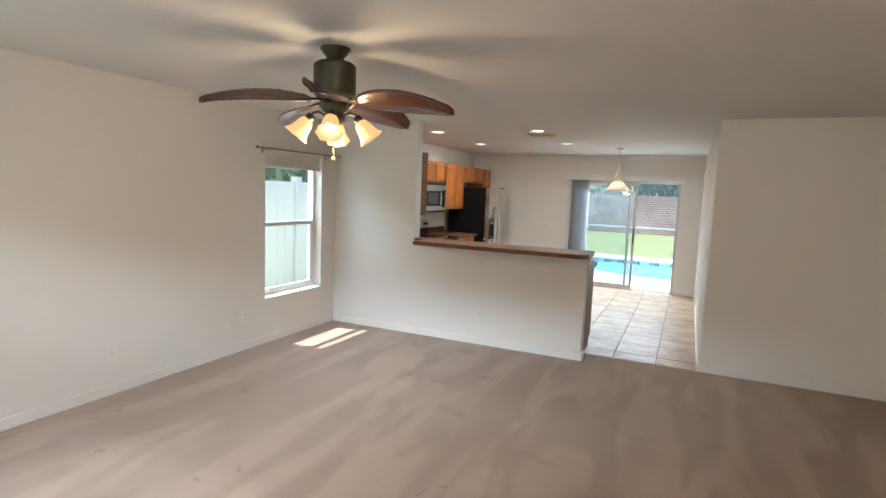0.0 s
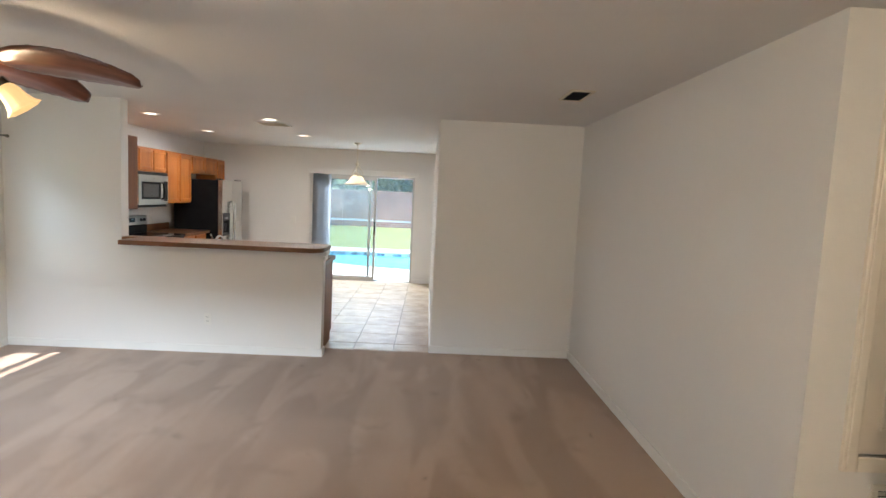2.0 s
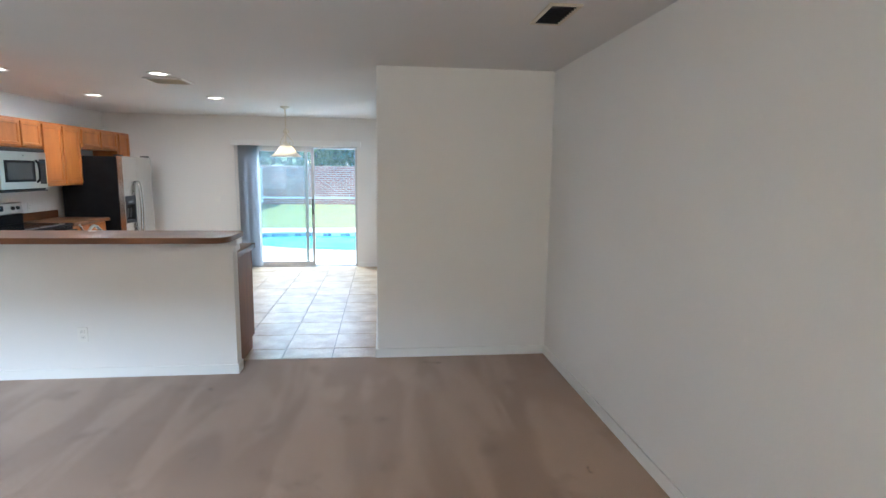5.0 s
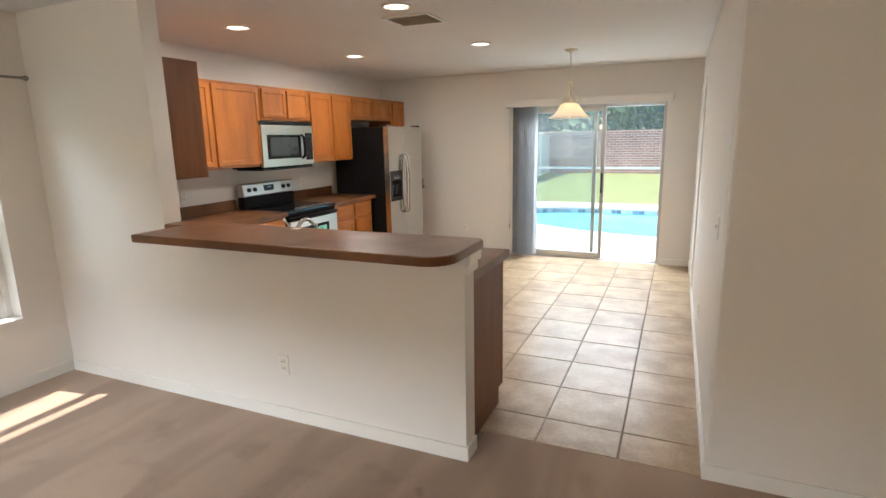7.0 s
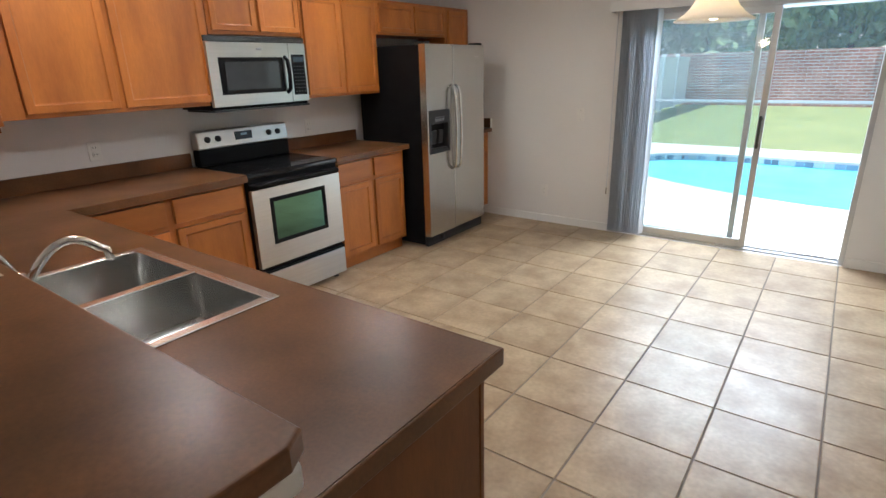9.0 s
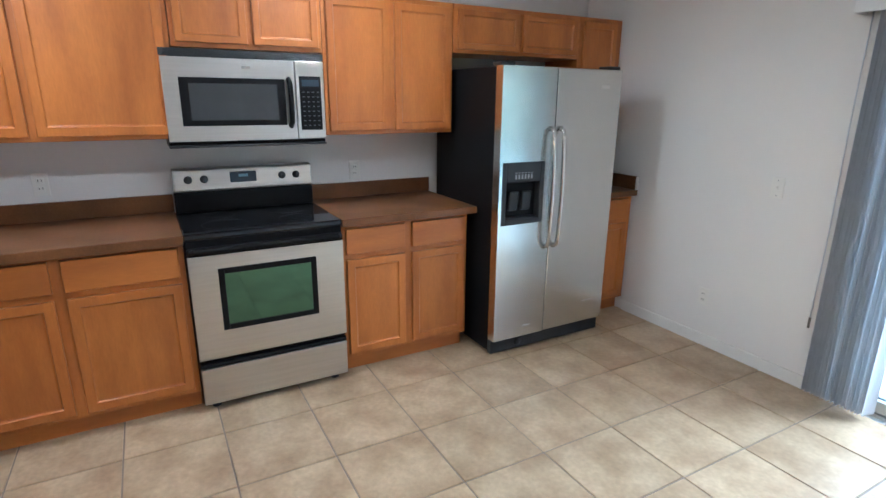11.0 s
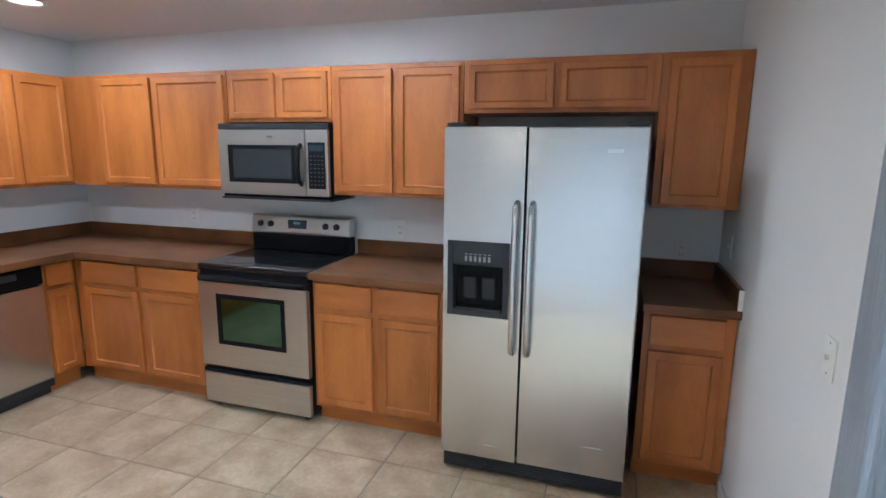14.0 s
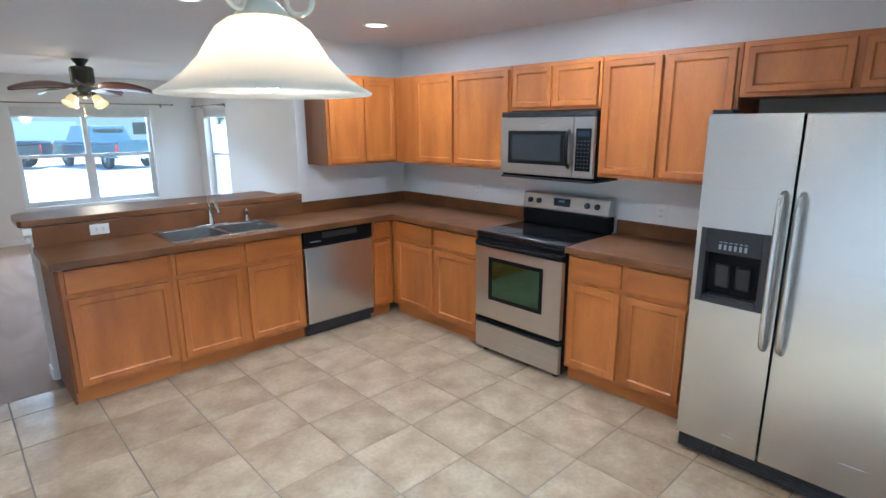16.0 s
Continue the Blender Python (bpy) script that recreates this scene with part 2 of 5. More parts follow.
def alabaster_material():
    """Frosted glass that lets the bulb's light through."""
    mat = glow("alabaster_glass_lit", (1.0, 0.80, 0.56), 0.05, (0.72, 0.68, 0.62))
    n, l = mat.node_tree.nodes, mat.node_tree.links
    tr, mix = n.new("ShaderNodeBsdfTranslucent"), n.new("ShaderNodeMixShader")
    tr.inputs["Color"].default_value = (0.85, 0.80, 0.72, 1)
    mix.inputs[0].default_value = 0.5
    l.new(n["Principled BSDF"].outputs[0], mix.inputs[1]), l.new(tr.outputs[0], mix.inputs[2])
    l.new(mix.outputs[0], n["Material Output"].inputs[0])
    return mat


M_ALABASTER = alabaster_material()


def water_material():
    return material("pool_water", (0.16, 0.60, 0.76), 0.12, second=(0.22, 0.68, 0.82), scale=1.5, bump=0.12, bump_scale=3, spec=0.25)


M_WATER = water_material()


def carpet_material():
    """Beige cut pile with vacuum tracks: wedges of pile that lie one way or the other, worn blotches and fibre grain."""
    mat = bpy.data.materials.new("beige_carpet")
    mat.use_nodes = True
    n, l = mat.node_tree.nodes, mat.node_tree.links
    p = n["Principled BSDF"]
    p.inputs["Roughness"].default_value, p.inputs["Specular IOR Level"].default_value = 0.95, 0.1
    p.inputs["Sheen Weight"].default_value, p.inputs["Sheen Roughness"].default_value = 0.25, 0.5
    tc = n.new("ShaderNodeTexCoord")
    mp = n.new("ShaderNodeMapping")
    mp.inputs["Rotation"].default_value = (0, 0, radians(24))
    l.new(tc.outputs["Object"], mp.inputs["Vector"])
    mp.inputs["Scale"].default_value = (2.6, 0.55, 1)
    wv = n.new("ShaderNodeTexNoise")
    wv.inputs["Scale"].default_value, wv.inputs["Detail"].default_value, wv.inputs["Distortion"].default_value = 1.15, 2, 0.6
    l.new(mp.outputs[0], wv.inputs["Vector"])
    wr = n.new("ShaderNodeMapRange")
    wr.interpolation_type = "SMOOTHSTEP"
    wr.inputs["From Min"].default_value, wr.inputs["From Max"].default_value = 0.42, 0.58
    l.new(wv.outputs["Fac"], wr.inputs["Value"])
    bl = n.new("ShaderNodeTexNoise")
    bl.inputs["Scale"].default_value, bl.inputs["Detail"].default_value = 1.6, 5
    l.new(tc.outputs["Object"], bl.inputs["Vector"])
    fb = n.new("ShaderNodeTexNoise")
    fb.inputs["Scale"].default_value, fb.inputs["Detail"].default_value = 170, 3
    l.new(tc.outputs["Object"], fb.inputs["Vector"])
    st = n.new("ShaderNodeTexNoise")
    st.inputs["Scale"].default_value, st.inputs["Detail"].default_value = 3.3, 4
    l.new(tc.outputs["Object"], st.inputs["Vector"])
    c1 = n.new("ShaderNodeMixRGB")
    c1.inputs[1].default_value, c1.inputs[2].default_value = (0.42, 0.30, 0.22, 1), (0.29, 0.197, 0.142, 1)
    l.new(wr.outputs[0], c1.inputs[0])
    c2 = n.new("ShaderNodeMixRGB")
    c2.inputs[2].default_value = (0.345, 0.24, 0.173, 1)
    l.new(bl.outputs["Fac"], c2.inputs[0]), l.new(c1.outputs[0], c2.inputs[1])
    c4 = n.new("ShaderNodeMixRGB")
    c4.inputs[2].default_value = (0.22, 0.15, 0.11, 1)
    sr = n.new("ShaderNodeMapRange")
    sr.inputs["From Min"].default_value, sr.inputs["From Max"].default_value, sr.inputs["To Max"].default_value = 0.60, 0.74, 0.6
    l.new(st.outputs["Fac"], sr.inputs["Value"])
    l.new(sr.outputs[0], c4.inputs[0]), l.new(c2.outputs[0], c4.inputs[1])
    sp = n.new("ShaderNodeTexNoise")
    sp.inputs["Scale"].default_value, sp.inputs["Detail"].default_value, sp.inputs["Distortion"].default_value = 4.6, 2, 0.8
    l.new(tc.outputs["Object"], sp.inputs["Vector"])
    spr = n.new("ShaderNodeMapRange")
    spr.inputs["From Min"].default_value, spr.inputs["From Max"].default_value, spr.inputs["To Max"].default_value = 0.70, 0.76, 0.55
    l.new(sp.outputs["Fac"], spr.inputs["Value"])
    c5 = n.new("ShaderNodeMixRGB")
    c5.inputs[2].default_value = (0.13, 0.085, 0.06, 1)
    l.new(spr.outputs[0], c5.inputs[0]), l.new(c4.outputs[0], c5.inputs[1])
    c3 = n.new("ShaderNodeMixRGB")
    c3.blend_type = "OVERLAY"
    c3.inputs[0].default_value = 0.35
    l.new(c5.outputs[0], c3.inputs[1]), l.new(fb.outputs["Fac"], c3.inputs[2])
    l.new(c3.outputs[0], p.inputs["Base Color"])
    bp = n.new("ShaderNodeBump")
    bp.inputs["Strength"].default_value, bp.inputs["Distance"].default_value = 0.7, 0.006
    l.new(fb.outputs["Fac"], bp.inputs["Height"])
    l.new(bp.outputs[0], p.inputs["Normal"])
    return mat


M_CARPET = carpet_material()


def brick_material():
    mat = bpy.data.materials.new("red_brick")
    mat.use_nodes = True
    n, l = mat.node_tree.nodes, mat.node_tree.links
    p = n["Principled BSDF"]
    p.inputs["Roughness"].default_value = 0.9
    tc = n.new("ShaderNodeTexCoord")
    mp = n.new("ShaderNodeMapping")
    mp.inputs["Rotation"].default_value = (radians(90), 0, 0)
    l.new(tc.outputs["Object"], mp.inputs["Vector"])
    br = n.new("ShaderNodeTexBrick")
    br.inputs["Color1"].default_value, br.inputs["Color2"].default_value = (0.46, 0.22, 0.16, 1), (0.36, 0.15, 0.11, 1)
    br.inputs["Mortar"].default_value = (0.56, 0.50, 0.45, 1)
    for key, v in (("Scale", 1.0), ("Mortar Size", 0.012), ("Brick Width", 0.3), ("Row Height", 0.105)):
        br.inputs[key].default_value = v
    l.new(mp.outputs[0], br.inputs["Vector"])
    ns = n.new("ShaderNodeTexNoise")
    ns.inputs["Scale"].default_value = 1.2
    l.new(tc.outputs["Object"], ns.inputs["Vector"])
    mx = n.new("ShaderNodeMixRGB")
    mx.blend_type = "OVERLAY"
    mx.inputs[0].default_value = 0.4
    l.new(br.outputs["Color"], mx.inputs[1]), l.new(ns.outputs["Fac"], mx.inputs[2])
    l.new(mx.outputs[0], p.inputs["Base Color"])
    bp = n.new("ShaderNodeBump")
    bp.invert = True
    bp.inputs["Distance"].default_value = 0.01
    l.new(br.outputs["Fac"], bp.inputs["Height"])
    l.new(bp.outputs[0], p.inputs["Normal"])
    return mat


M_BRICK = brick_material()


# ---- mesh tools ----
def add_box(bm, b, bevel=0.0, segments=2):
    """A box (x0, x1, y0, y1, z0, z1) with rounded edges."""
    x0, x1, y0, y1, z0, z1 = b
    r = bmesh.ops.create_cube(bm, size=1)
    for v in r["verts"]:
        v.co = Vector(((x0 + x1) / 2 + v.co.x * (x1 - x0), (y0 + y1) / 2 + v.co.y * (y1 - y0), (z0 + z1) / 2 + v.co.z * (z1 - z0)))
    if bevel:
        edges = list({e for v in r["verts"] for e in v.link_edges})
        bmesh.ops.bevel(bm, geom=edges, offset=bevel, segments=segments, affect="EDGES", profile=0.5)


def done(bm, name, mat, parent=None, smooth=False, m=None):
    bmesh.ops.recalc_face_normals(bm, faces=bm.faces)
    me = bpy.data.meshes.new(name)
    bm.to_mesh(me)
    bm.free()
    me.materials.append(mat)
    if smooth:
        me.polygons.foreach_set("use_smooth", [True] * len(me.polygons))
    ob = new(name, me)
    if m is not None:
        ob.matrix_world = m
    if parent:
        ob.parent = parent
    return ob


def boxes(name, mat, bs, parent=None, bevel=0.0, segments=2):
    bm = bmesh.new()
    for b in bs:
        add_box(bm, b, bevel, segments)
    return done(bm, name, mat, parent)


def lathe(name, mat, profile, parent=None, m=None, n=28, ripple=0.0, waves=0):
    """A turned shape from (radius, z) rows."""
    bm = bmesh.new()
    rings = []
    top = max(z for r, z in profile)
    low = min(z for r, z in profile)
    for r, z in profile:
        ring = []
        for i in range(n):
            a = 2 * math.pi * i / n
            k = 1 + (ripple * math.cos(waves * a) * (top - z) / (top - low) if waves else 0)
            ring.append(bm.verts.new((r * k * math.cos(a), r * k * math.sin(a), z)))
        rings.append(ring)
    for a, b in zip(rings, rings[1:]):
        for i in range(n):
            bm.faces.new((a[i], a[(i + 1) % n], b[(i + 1) % n], b[i]))
    for ring, (r, z) in ((rings[0], profile[0]), (rings[-1], profile[-1])):
        if 0 < r < 0.02:
            bm.faces.new(ring)
    return done(bm, name, mat, parent, True, m)


def tube(name, mat, points, radius, parent=None, n=10, closed_ends=True):
    """A round bar along points."""
    bm = bmesh.new()
    pts = [Vector(p) for p in points]
    rings = []
    for i, p in enumerate(pts):
        d = (pts[min(i + 1, len(pts) - 1)] - pts[max(i - 1, 0)]).normalized()
        side = d.orthogonal().normalized() if not rings else (side - d * side.dot(d)).normalized()
        up = d.cross(side)
        rings.append([bm.verts.new(p + radius * (math.cos(2 * math.pi * k / n) * side + math.sin(2 * math.pi * k / n) * up)) for k in range(n)])
    for a, b in zip(rings, rings[1:]):
        for k in range(n):
            bm.faces.new((a[k], a[(k + 1) % n], b[(k + 1) % n], b[k]))
    if closed_ends:
        bm.faces.new(rings[0]), bm.faces.new(rings[-1])
    return done(bm, name, mat, parent, True)


def slab(name, mat, outline, z0, z1, parent=None, bevel=0.0):
    """A plate with any outline."""
    bm = bmesh.new()
    low = [bm.verts.new((x, y, z0)) for x, y in outline]
    face = bm.faces.new(low)
    r = bmesh.ops.extrude_face_region(bm, geom=[face])
    for v in r["geom"]:
        if isinstance(v, bmesh.types.BMVert):
            v.co.z = z1
    if bevel:
        edges = [e for e in bm.edges if abs(e.verts[0].co.z - e.verts[1].co.z) < 1e-6]
        bmesh.ops.bevel(bm, geom=edges, offset=bevel, segments=3, affect="EDGES", profile=0.5)
    return done(bm, name, mat, parent)


def thing(name, m, label, category, group=""):
    ob = new(name)
    ob.empty_display_size = 0.1
    ob.matrix_world = m
    return tagged(ob, label, category, group)


def structure(ob, label, category=""):
    return tagged(ob, label, category, kind="structure")


def holed(name, mat, axis, lo, hi, span, z0, z1, holes, bevel=0.0):
    """A wall from lo to hi in thickness; it runs over span and z0..z1 and has holes (a, b, za, zb). axis: the way it faces."""
    bs, at = [], span[0]
    for a, b, za, zb in sorted(holes):
        bs.append((at, a, z0, z1))
        if za > z0:
            bs.append((a, b, z0, za))
        if zb < z1:
            bs.append((a, b, zb, z1))
        at = b
    bs.append((at, span[1], z0, z1))
    out = []
    for a, b, za, zb in bs:
        if b - a > 1e-4:
            out.append((lo, hi, a, b, za, zb) if axis == "x" else (a, b, lo, hi, za, zb))
    return boxes(name, mat, out)


# ---- the large structure ----
XL, XK, YP, XR, XJ, YJ, YB = -3.95, -4.03, 5.60, 1.53, 0.09, 5.878, 10.25
YF, YE = 0.30, -1.25
W1 = (4.435, 5.335, 0.455, 1.93)
W1B = (0.62, 1.53, 0.455, 1.93)
W2 = (-3.24, -1.46, 0.50, 1.93)
SL = (-1.98, -0.265, 0.0, 1.93)
DK = (9.10, 9.84, 0.0, 1.99)
DC = (1.762, 2.42, 0.655, 2.205)

structure(boxes("floor_carpet", M_CARPET, [(XL - 0.1, 3.6, YE - 0.1, 5.66, -0.12, 0.0), (-0.972, 1.6, 5.66, 5.885, -0.12, 0.0)]), "beige carpet with vacuum tracks and worn stains", "carpet")
structure(holed("wall_west_living", M_WALL, "x", XL - 0.2, XL, (YF - 0.2, YP + 0.06), -0.1, CEIL + 0.1, [W1, W1B]), "off-white painted side wall with windows", "wall")
structure(boxes("wall_west_kitchen", M_WALL, [(XK - 0.12, XK, YP + 0.06, YB + 0.17, -0.1, CEIL + 0.1)]), "off-white painted kitchen wall", "wall")
structure(holed("wall_south_front", M_WALL, "y", YF - 0.2, YF, (XL, -0.9), -0.1, CEIL + 0.1, [W2]), "off-white front wall with a wide window", "wall")
structure(boxes("wall_entry", M_WALL, [(-1.02, -0.9, YE, YF - 0.2, -0.1, CEIL + 0.1), (-1.02, 1.65, YE - 0.12, YE, -0.1, CEIL + 0.1), (XR, XR + 0.12, YE, 1.66, -0.1, CEIL + 0.1)]),
          "off-white entry walls", "wall")
structure(boxes("wall_hall", M_WALL, [(XR + 0.12, 3.5, 1.54, 1.66, -0.1, CEIL + 0.1), (3.5, 3.62, 1.54, 2.62, -0.1, CEIL + 0.1)]), "off-white hall walls", "wall")
structure(holed("wall_closet", M_WALL, "y", 2.50, 2.62, (XR, 3.5), -0.1, CEIL + 0.1, [DC]), "off-white wall with a raised closet door", "wall")
structure(boxes("wall_east_living", M_WALL, [(XR, XR + 0.12, 2.62, YJ, -0.1, CEIL + 0.1)], bevel=0.0), "plain off-white living room wall", "wall")
structure(boxes("wall_jog", M_WALL, [(XJ, XR + 0.12, YJ, YJ + 0.12, -0.1, CEIL + 0.1)], bevel=0.012, ), "off-white wall beside the kitchen passage", "wall")
structure(holed("wall_east_kitchen", M_WALL, "x", XJ, XJ + 0.12, (YJ + 0.12, YB + 0.17), -0.1, CEIL + 0.1, [DK]), "off-white kitchen side wall with a door", "wall")
structure(holed("wall_north", M_WALL, "y", YB, YB + 0.17, (XK, XJ), -0.1, CEIL + 0.1, [SL]), "off-white back wall with a sliding glass door", "wall")
structure(boxes("wall_partition", M_WALL, [(XK - 0.05, -2.87, YP, YP + 0.12, -0.1, CEIL + 0.1), (-2.87, -0.972, YP, YP + 0.12, -0.1, 1.043)]), "off-white partition with a half wall under the breakfast bar", "wall")
structure(boxes("trim_bar_end", M_TRIM, [(-1.0, -0.935, YP - 0.02, YP + 0.14, 0.99, 1.0425), (-0.975, -0.95, YP - 0.012, YP + 0.132, 0.94, 0.988)], bevel=0.012), "white moulding under the bar end", "trim")
structure(boxes("ceiling", M_CEIL, [(XK - 0.2, 3.62, YE - 0.12, YB + 0.17, CEIL, CEIL + 0.12)]), "white textured ceiling", "ceiling")

# baseboards
BBH, BBT = 0.075, 0.013


def baseboard(name, b):
    structure(boxes(name, M_TRIM, [b], bevel=0.004), "white painted baseboard", "baseboard")


baseboard("baseboard_west", (XL, XL + BBT, YF, YP - BBT, -0.01, BBH))
baseboard("baseboard_partition", (XL + BBT, -0.958, YP - BBT, YP, -0.01, BBH))
baseboard("baseboard_half_end", (-0.972, -0.958, YP, YP + 0.119, -0.01, BBH))
baseboard("baseboard_jog", (XJ - BBT, XR - BBT, YJ - BBT, YJ, -0.01, BBH))
baseboard("baseboard_east", (XR - BBT, XR, 2.50, YJ, -0.01, BBH))
baseboard("baseboard_hall", (XR, 3.5, 2.50 - BBT, 2.50, -0.01, BBH))
baseboard("baseboard_kitchen", (XJ - BBT, XJ, YJ, 9.02, -0.01, BBH))
baseboard("baseboard_kitchen_far", (XJ - BBT, XJ, 9.92, YB - BBT, -0.01, BBH))
baseboard("baseboard_north", (-3.42, SL[0] - 0.01, YB - BBT, YB, -0.01, BBH))
baseboard("baseboard_north_far", (SL[1] + 0.01, XJ, YB - BBT, YB, -0.01, BBH))
baseboard("baseboard_front", (XL + BBT, -0.9, YF, YF + BBT, -0.01, BBH))


# windows
def hung_window(name, m, w, h, sashes, label):
    """Single-hung window, local x across, z up, y from inside to outside."""
    root = thing(name, m, label, "window")
    root["kind"] = "structure"
    each = w / sashes
    for i in range(sashes):
        a, b = i * each, (i + 1) * each
        mid = h * 0.51
        f = 0.035
        boxes("frame", M_VINYLW, [(a, a + f, 0, 0.07, 0, h), (b - f, b, 0, 0.07, 0, h), (a + f, b - f, 0, 0.07, 0, f), (a + f, b - f, 0, 0.07, h - f, h)], root, 0.004)
        boxes("sash", M_VINYLW, [(a + f, b - f, 0.005, 0.03, mid - 0.025, mid + 0.02), (a + f, a + f + 0.03, 0.005, 0.03, f, mid - 0.025), (b - f - 0.03, b - f, 0.005, 0.03, f, mid - 0.025),
                                (a + f + 0.03, b - f - 0.03, 0.005, 0.03, f, f + 0.045)], root, 0.003)
        boxes("sash", M_VINYLW, [(a + f, b - f, 0.036, 0.058, mid - 0.02, mid + 0.02)], root, 0.003)
        for z0, z1, y in ((f + 0.045, mid - 0.025, 0.018), (mid + 0.02, h - f, 0.047)):
            g = boxes("pane", M_GLASS, [(a + f, b - f, y, y + 0.004, z0, z1)], root)
            g.visible_shadow = False
    return root


hung_window("window_1", pose(XL - 0.095, W1[0], W1[2], 0, 0, 90), W1[1] - W1[0], W1[3] - W1[2], 1, "white single-hung window in the side wall")
hung_window("window_2", pose(XL - 0.095, W1B[0], W1B[2], 0, 0, 90), W1B[1] - W1B[0], W1B[3] - W1B[2], 1, "white single-hung window near the front corner")
hung_window("window_3", pose(W2[1], YF - 0.095, W2[2], 0, 0, 180), W2[1] - W2[0], W2[3] - W2[2], 2, "wide white twin window in the front wall")
structure(boxes("sill_west", M_TRIM, [(XL - 0.095, XL + 0.02, W1[0] - 0.0, W1[1] + 0.0, W1[2] - 0.02, W1[2] + 0.012)], bevel=0.005), "white window sill", "sill")
structure(boxes("sill_west_front", M_TRIM, [(XL - 0.095, XL + 0.02, W1B[0], W1B[1], W1B[2] - 0.02, W1B[2] + 0.012)], bevel=0.005), "white window sill", "sill")
structure(boxes("sill_front", M_TRIM, [(W2[0], W2[1], YF - 0.095, YF + 0.02, W2[2] - 0.02, W2[2] + 0.012)], bevel=0.005), "white window sill", "sill")


def raised_shade(m, w):
    root = thing("window_shade", m, "off-white raised cellular shade above the window glass", "blind", "raised window shades")
    boxes("headrail", M_SHADE, [(0.01, w - 0.01, 0, 0.05, 0.09, 0.13)], root, 0.004)
    boxes("fabric", M_SHADE, [(0.015, w - 0.015, 0.004 + 0.004 * (i % 2), 0.046 - 0.004 * (i % 2), 0.012 * i, 0.012 * i + 0.011) for i in range(1, 8)], root, 0.002)
    boxes("bottom_rail", M_TRIM, [(0.012, w - 0.012, 0.0, 0.05, -0.01, 0.011)], root, 0.003)
    return root


raised_shade(pose(XL - 0.02, W1[0], 1.798, 0, 0, 90), W1[1] - W1[0])
raised_shade(pose(XL - 0.02, W1B[0], 1.798, 0, 0, 90), W1B[1] - W1B[0])
raised_shade(pose(W2[1], YF - 0.02, 1.798, 0, 0, 180), W2[1] - W2[0])


def curtain_rod(m, w):
    """A thin rod on two brackets; local x along the wall, y into the wall."""
    root = thing("curtain_rod", m, "thin pewter curtain rod on two wall brackets", "curtain rod", "curtain rods")
    tube("rod", M_ROD, [(0, 0, 0), (w, 0, 0)], 0.008, root)
    for x in (0, w):
        lathe("finial", M_ROD, [(0.001, -0.03), (0.012, -0.026), (0.017, -0.014), (0.012, -0.003), (0.009, 0.012)], root, pose(x, 0, 0, 0, -90 if x == 0 else 90, 0) @ pose(0, 0, -0.0, 180, 0, 0))
    for x in (0.14, w - 0.14):
        boxes("bracket", M_ROD, [(x - 0.006, x + 0.006, -0.004, 0.09, -0.016, -0.008), (x - 0.012, x + 0.012, 0.084, 0.09, -0.045, 0.02), (x - 0.006, x + 0.006, -0.012, -0.004, -0.016, 0.004)], root, 0.002)
    return root


curtain_rod(pose(XL + 0.09, 4.25, 1.965, 0, 0, 90), 1.28)
curtain_rod(pose(XL + 0.09, 0.45, 1.965, 0, 0, 90), 1.25)
curtain_rod(pose(-1.2, YF + 0.09, 1.985, 0, 0, 180), 2.35)


# doors
def panel_door(bm, w, h, t, panels):
    add_box(bm, (0, w, 0, t, 0, h), 0.003)
    for a, b, c, d in panels:
        for s in (0.0, ):
            add_box(bm, (a + 0.03, b - 0.03, -0.006, 0.002, c + 0.03, d - 0.03), 0.005)


def moulded_panels(name, parent, panels):
    bs = []
    for a, b, c, d in panels:
        k = 0.014
        bs += [(a, b, -0.008, 0.002, c, c + k), (a, b, -0.008, 0.002, d - k, d), (a, a + k, -0.008, 0.002, c + k, d - k), (b - k, b, -0.008, 0.002, c + k, d - k)]
    return boxes(name, M_DOOR, bs, parent, 0.004)


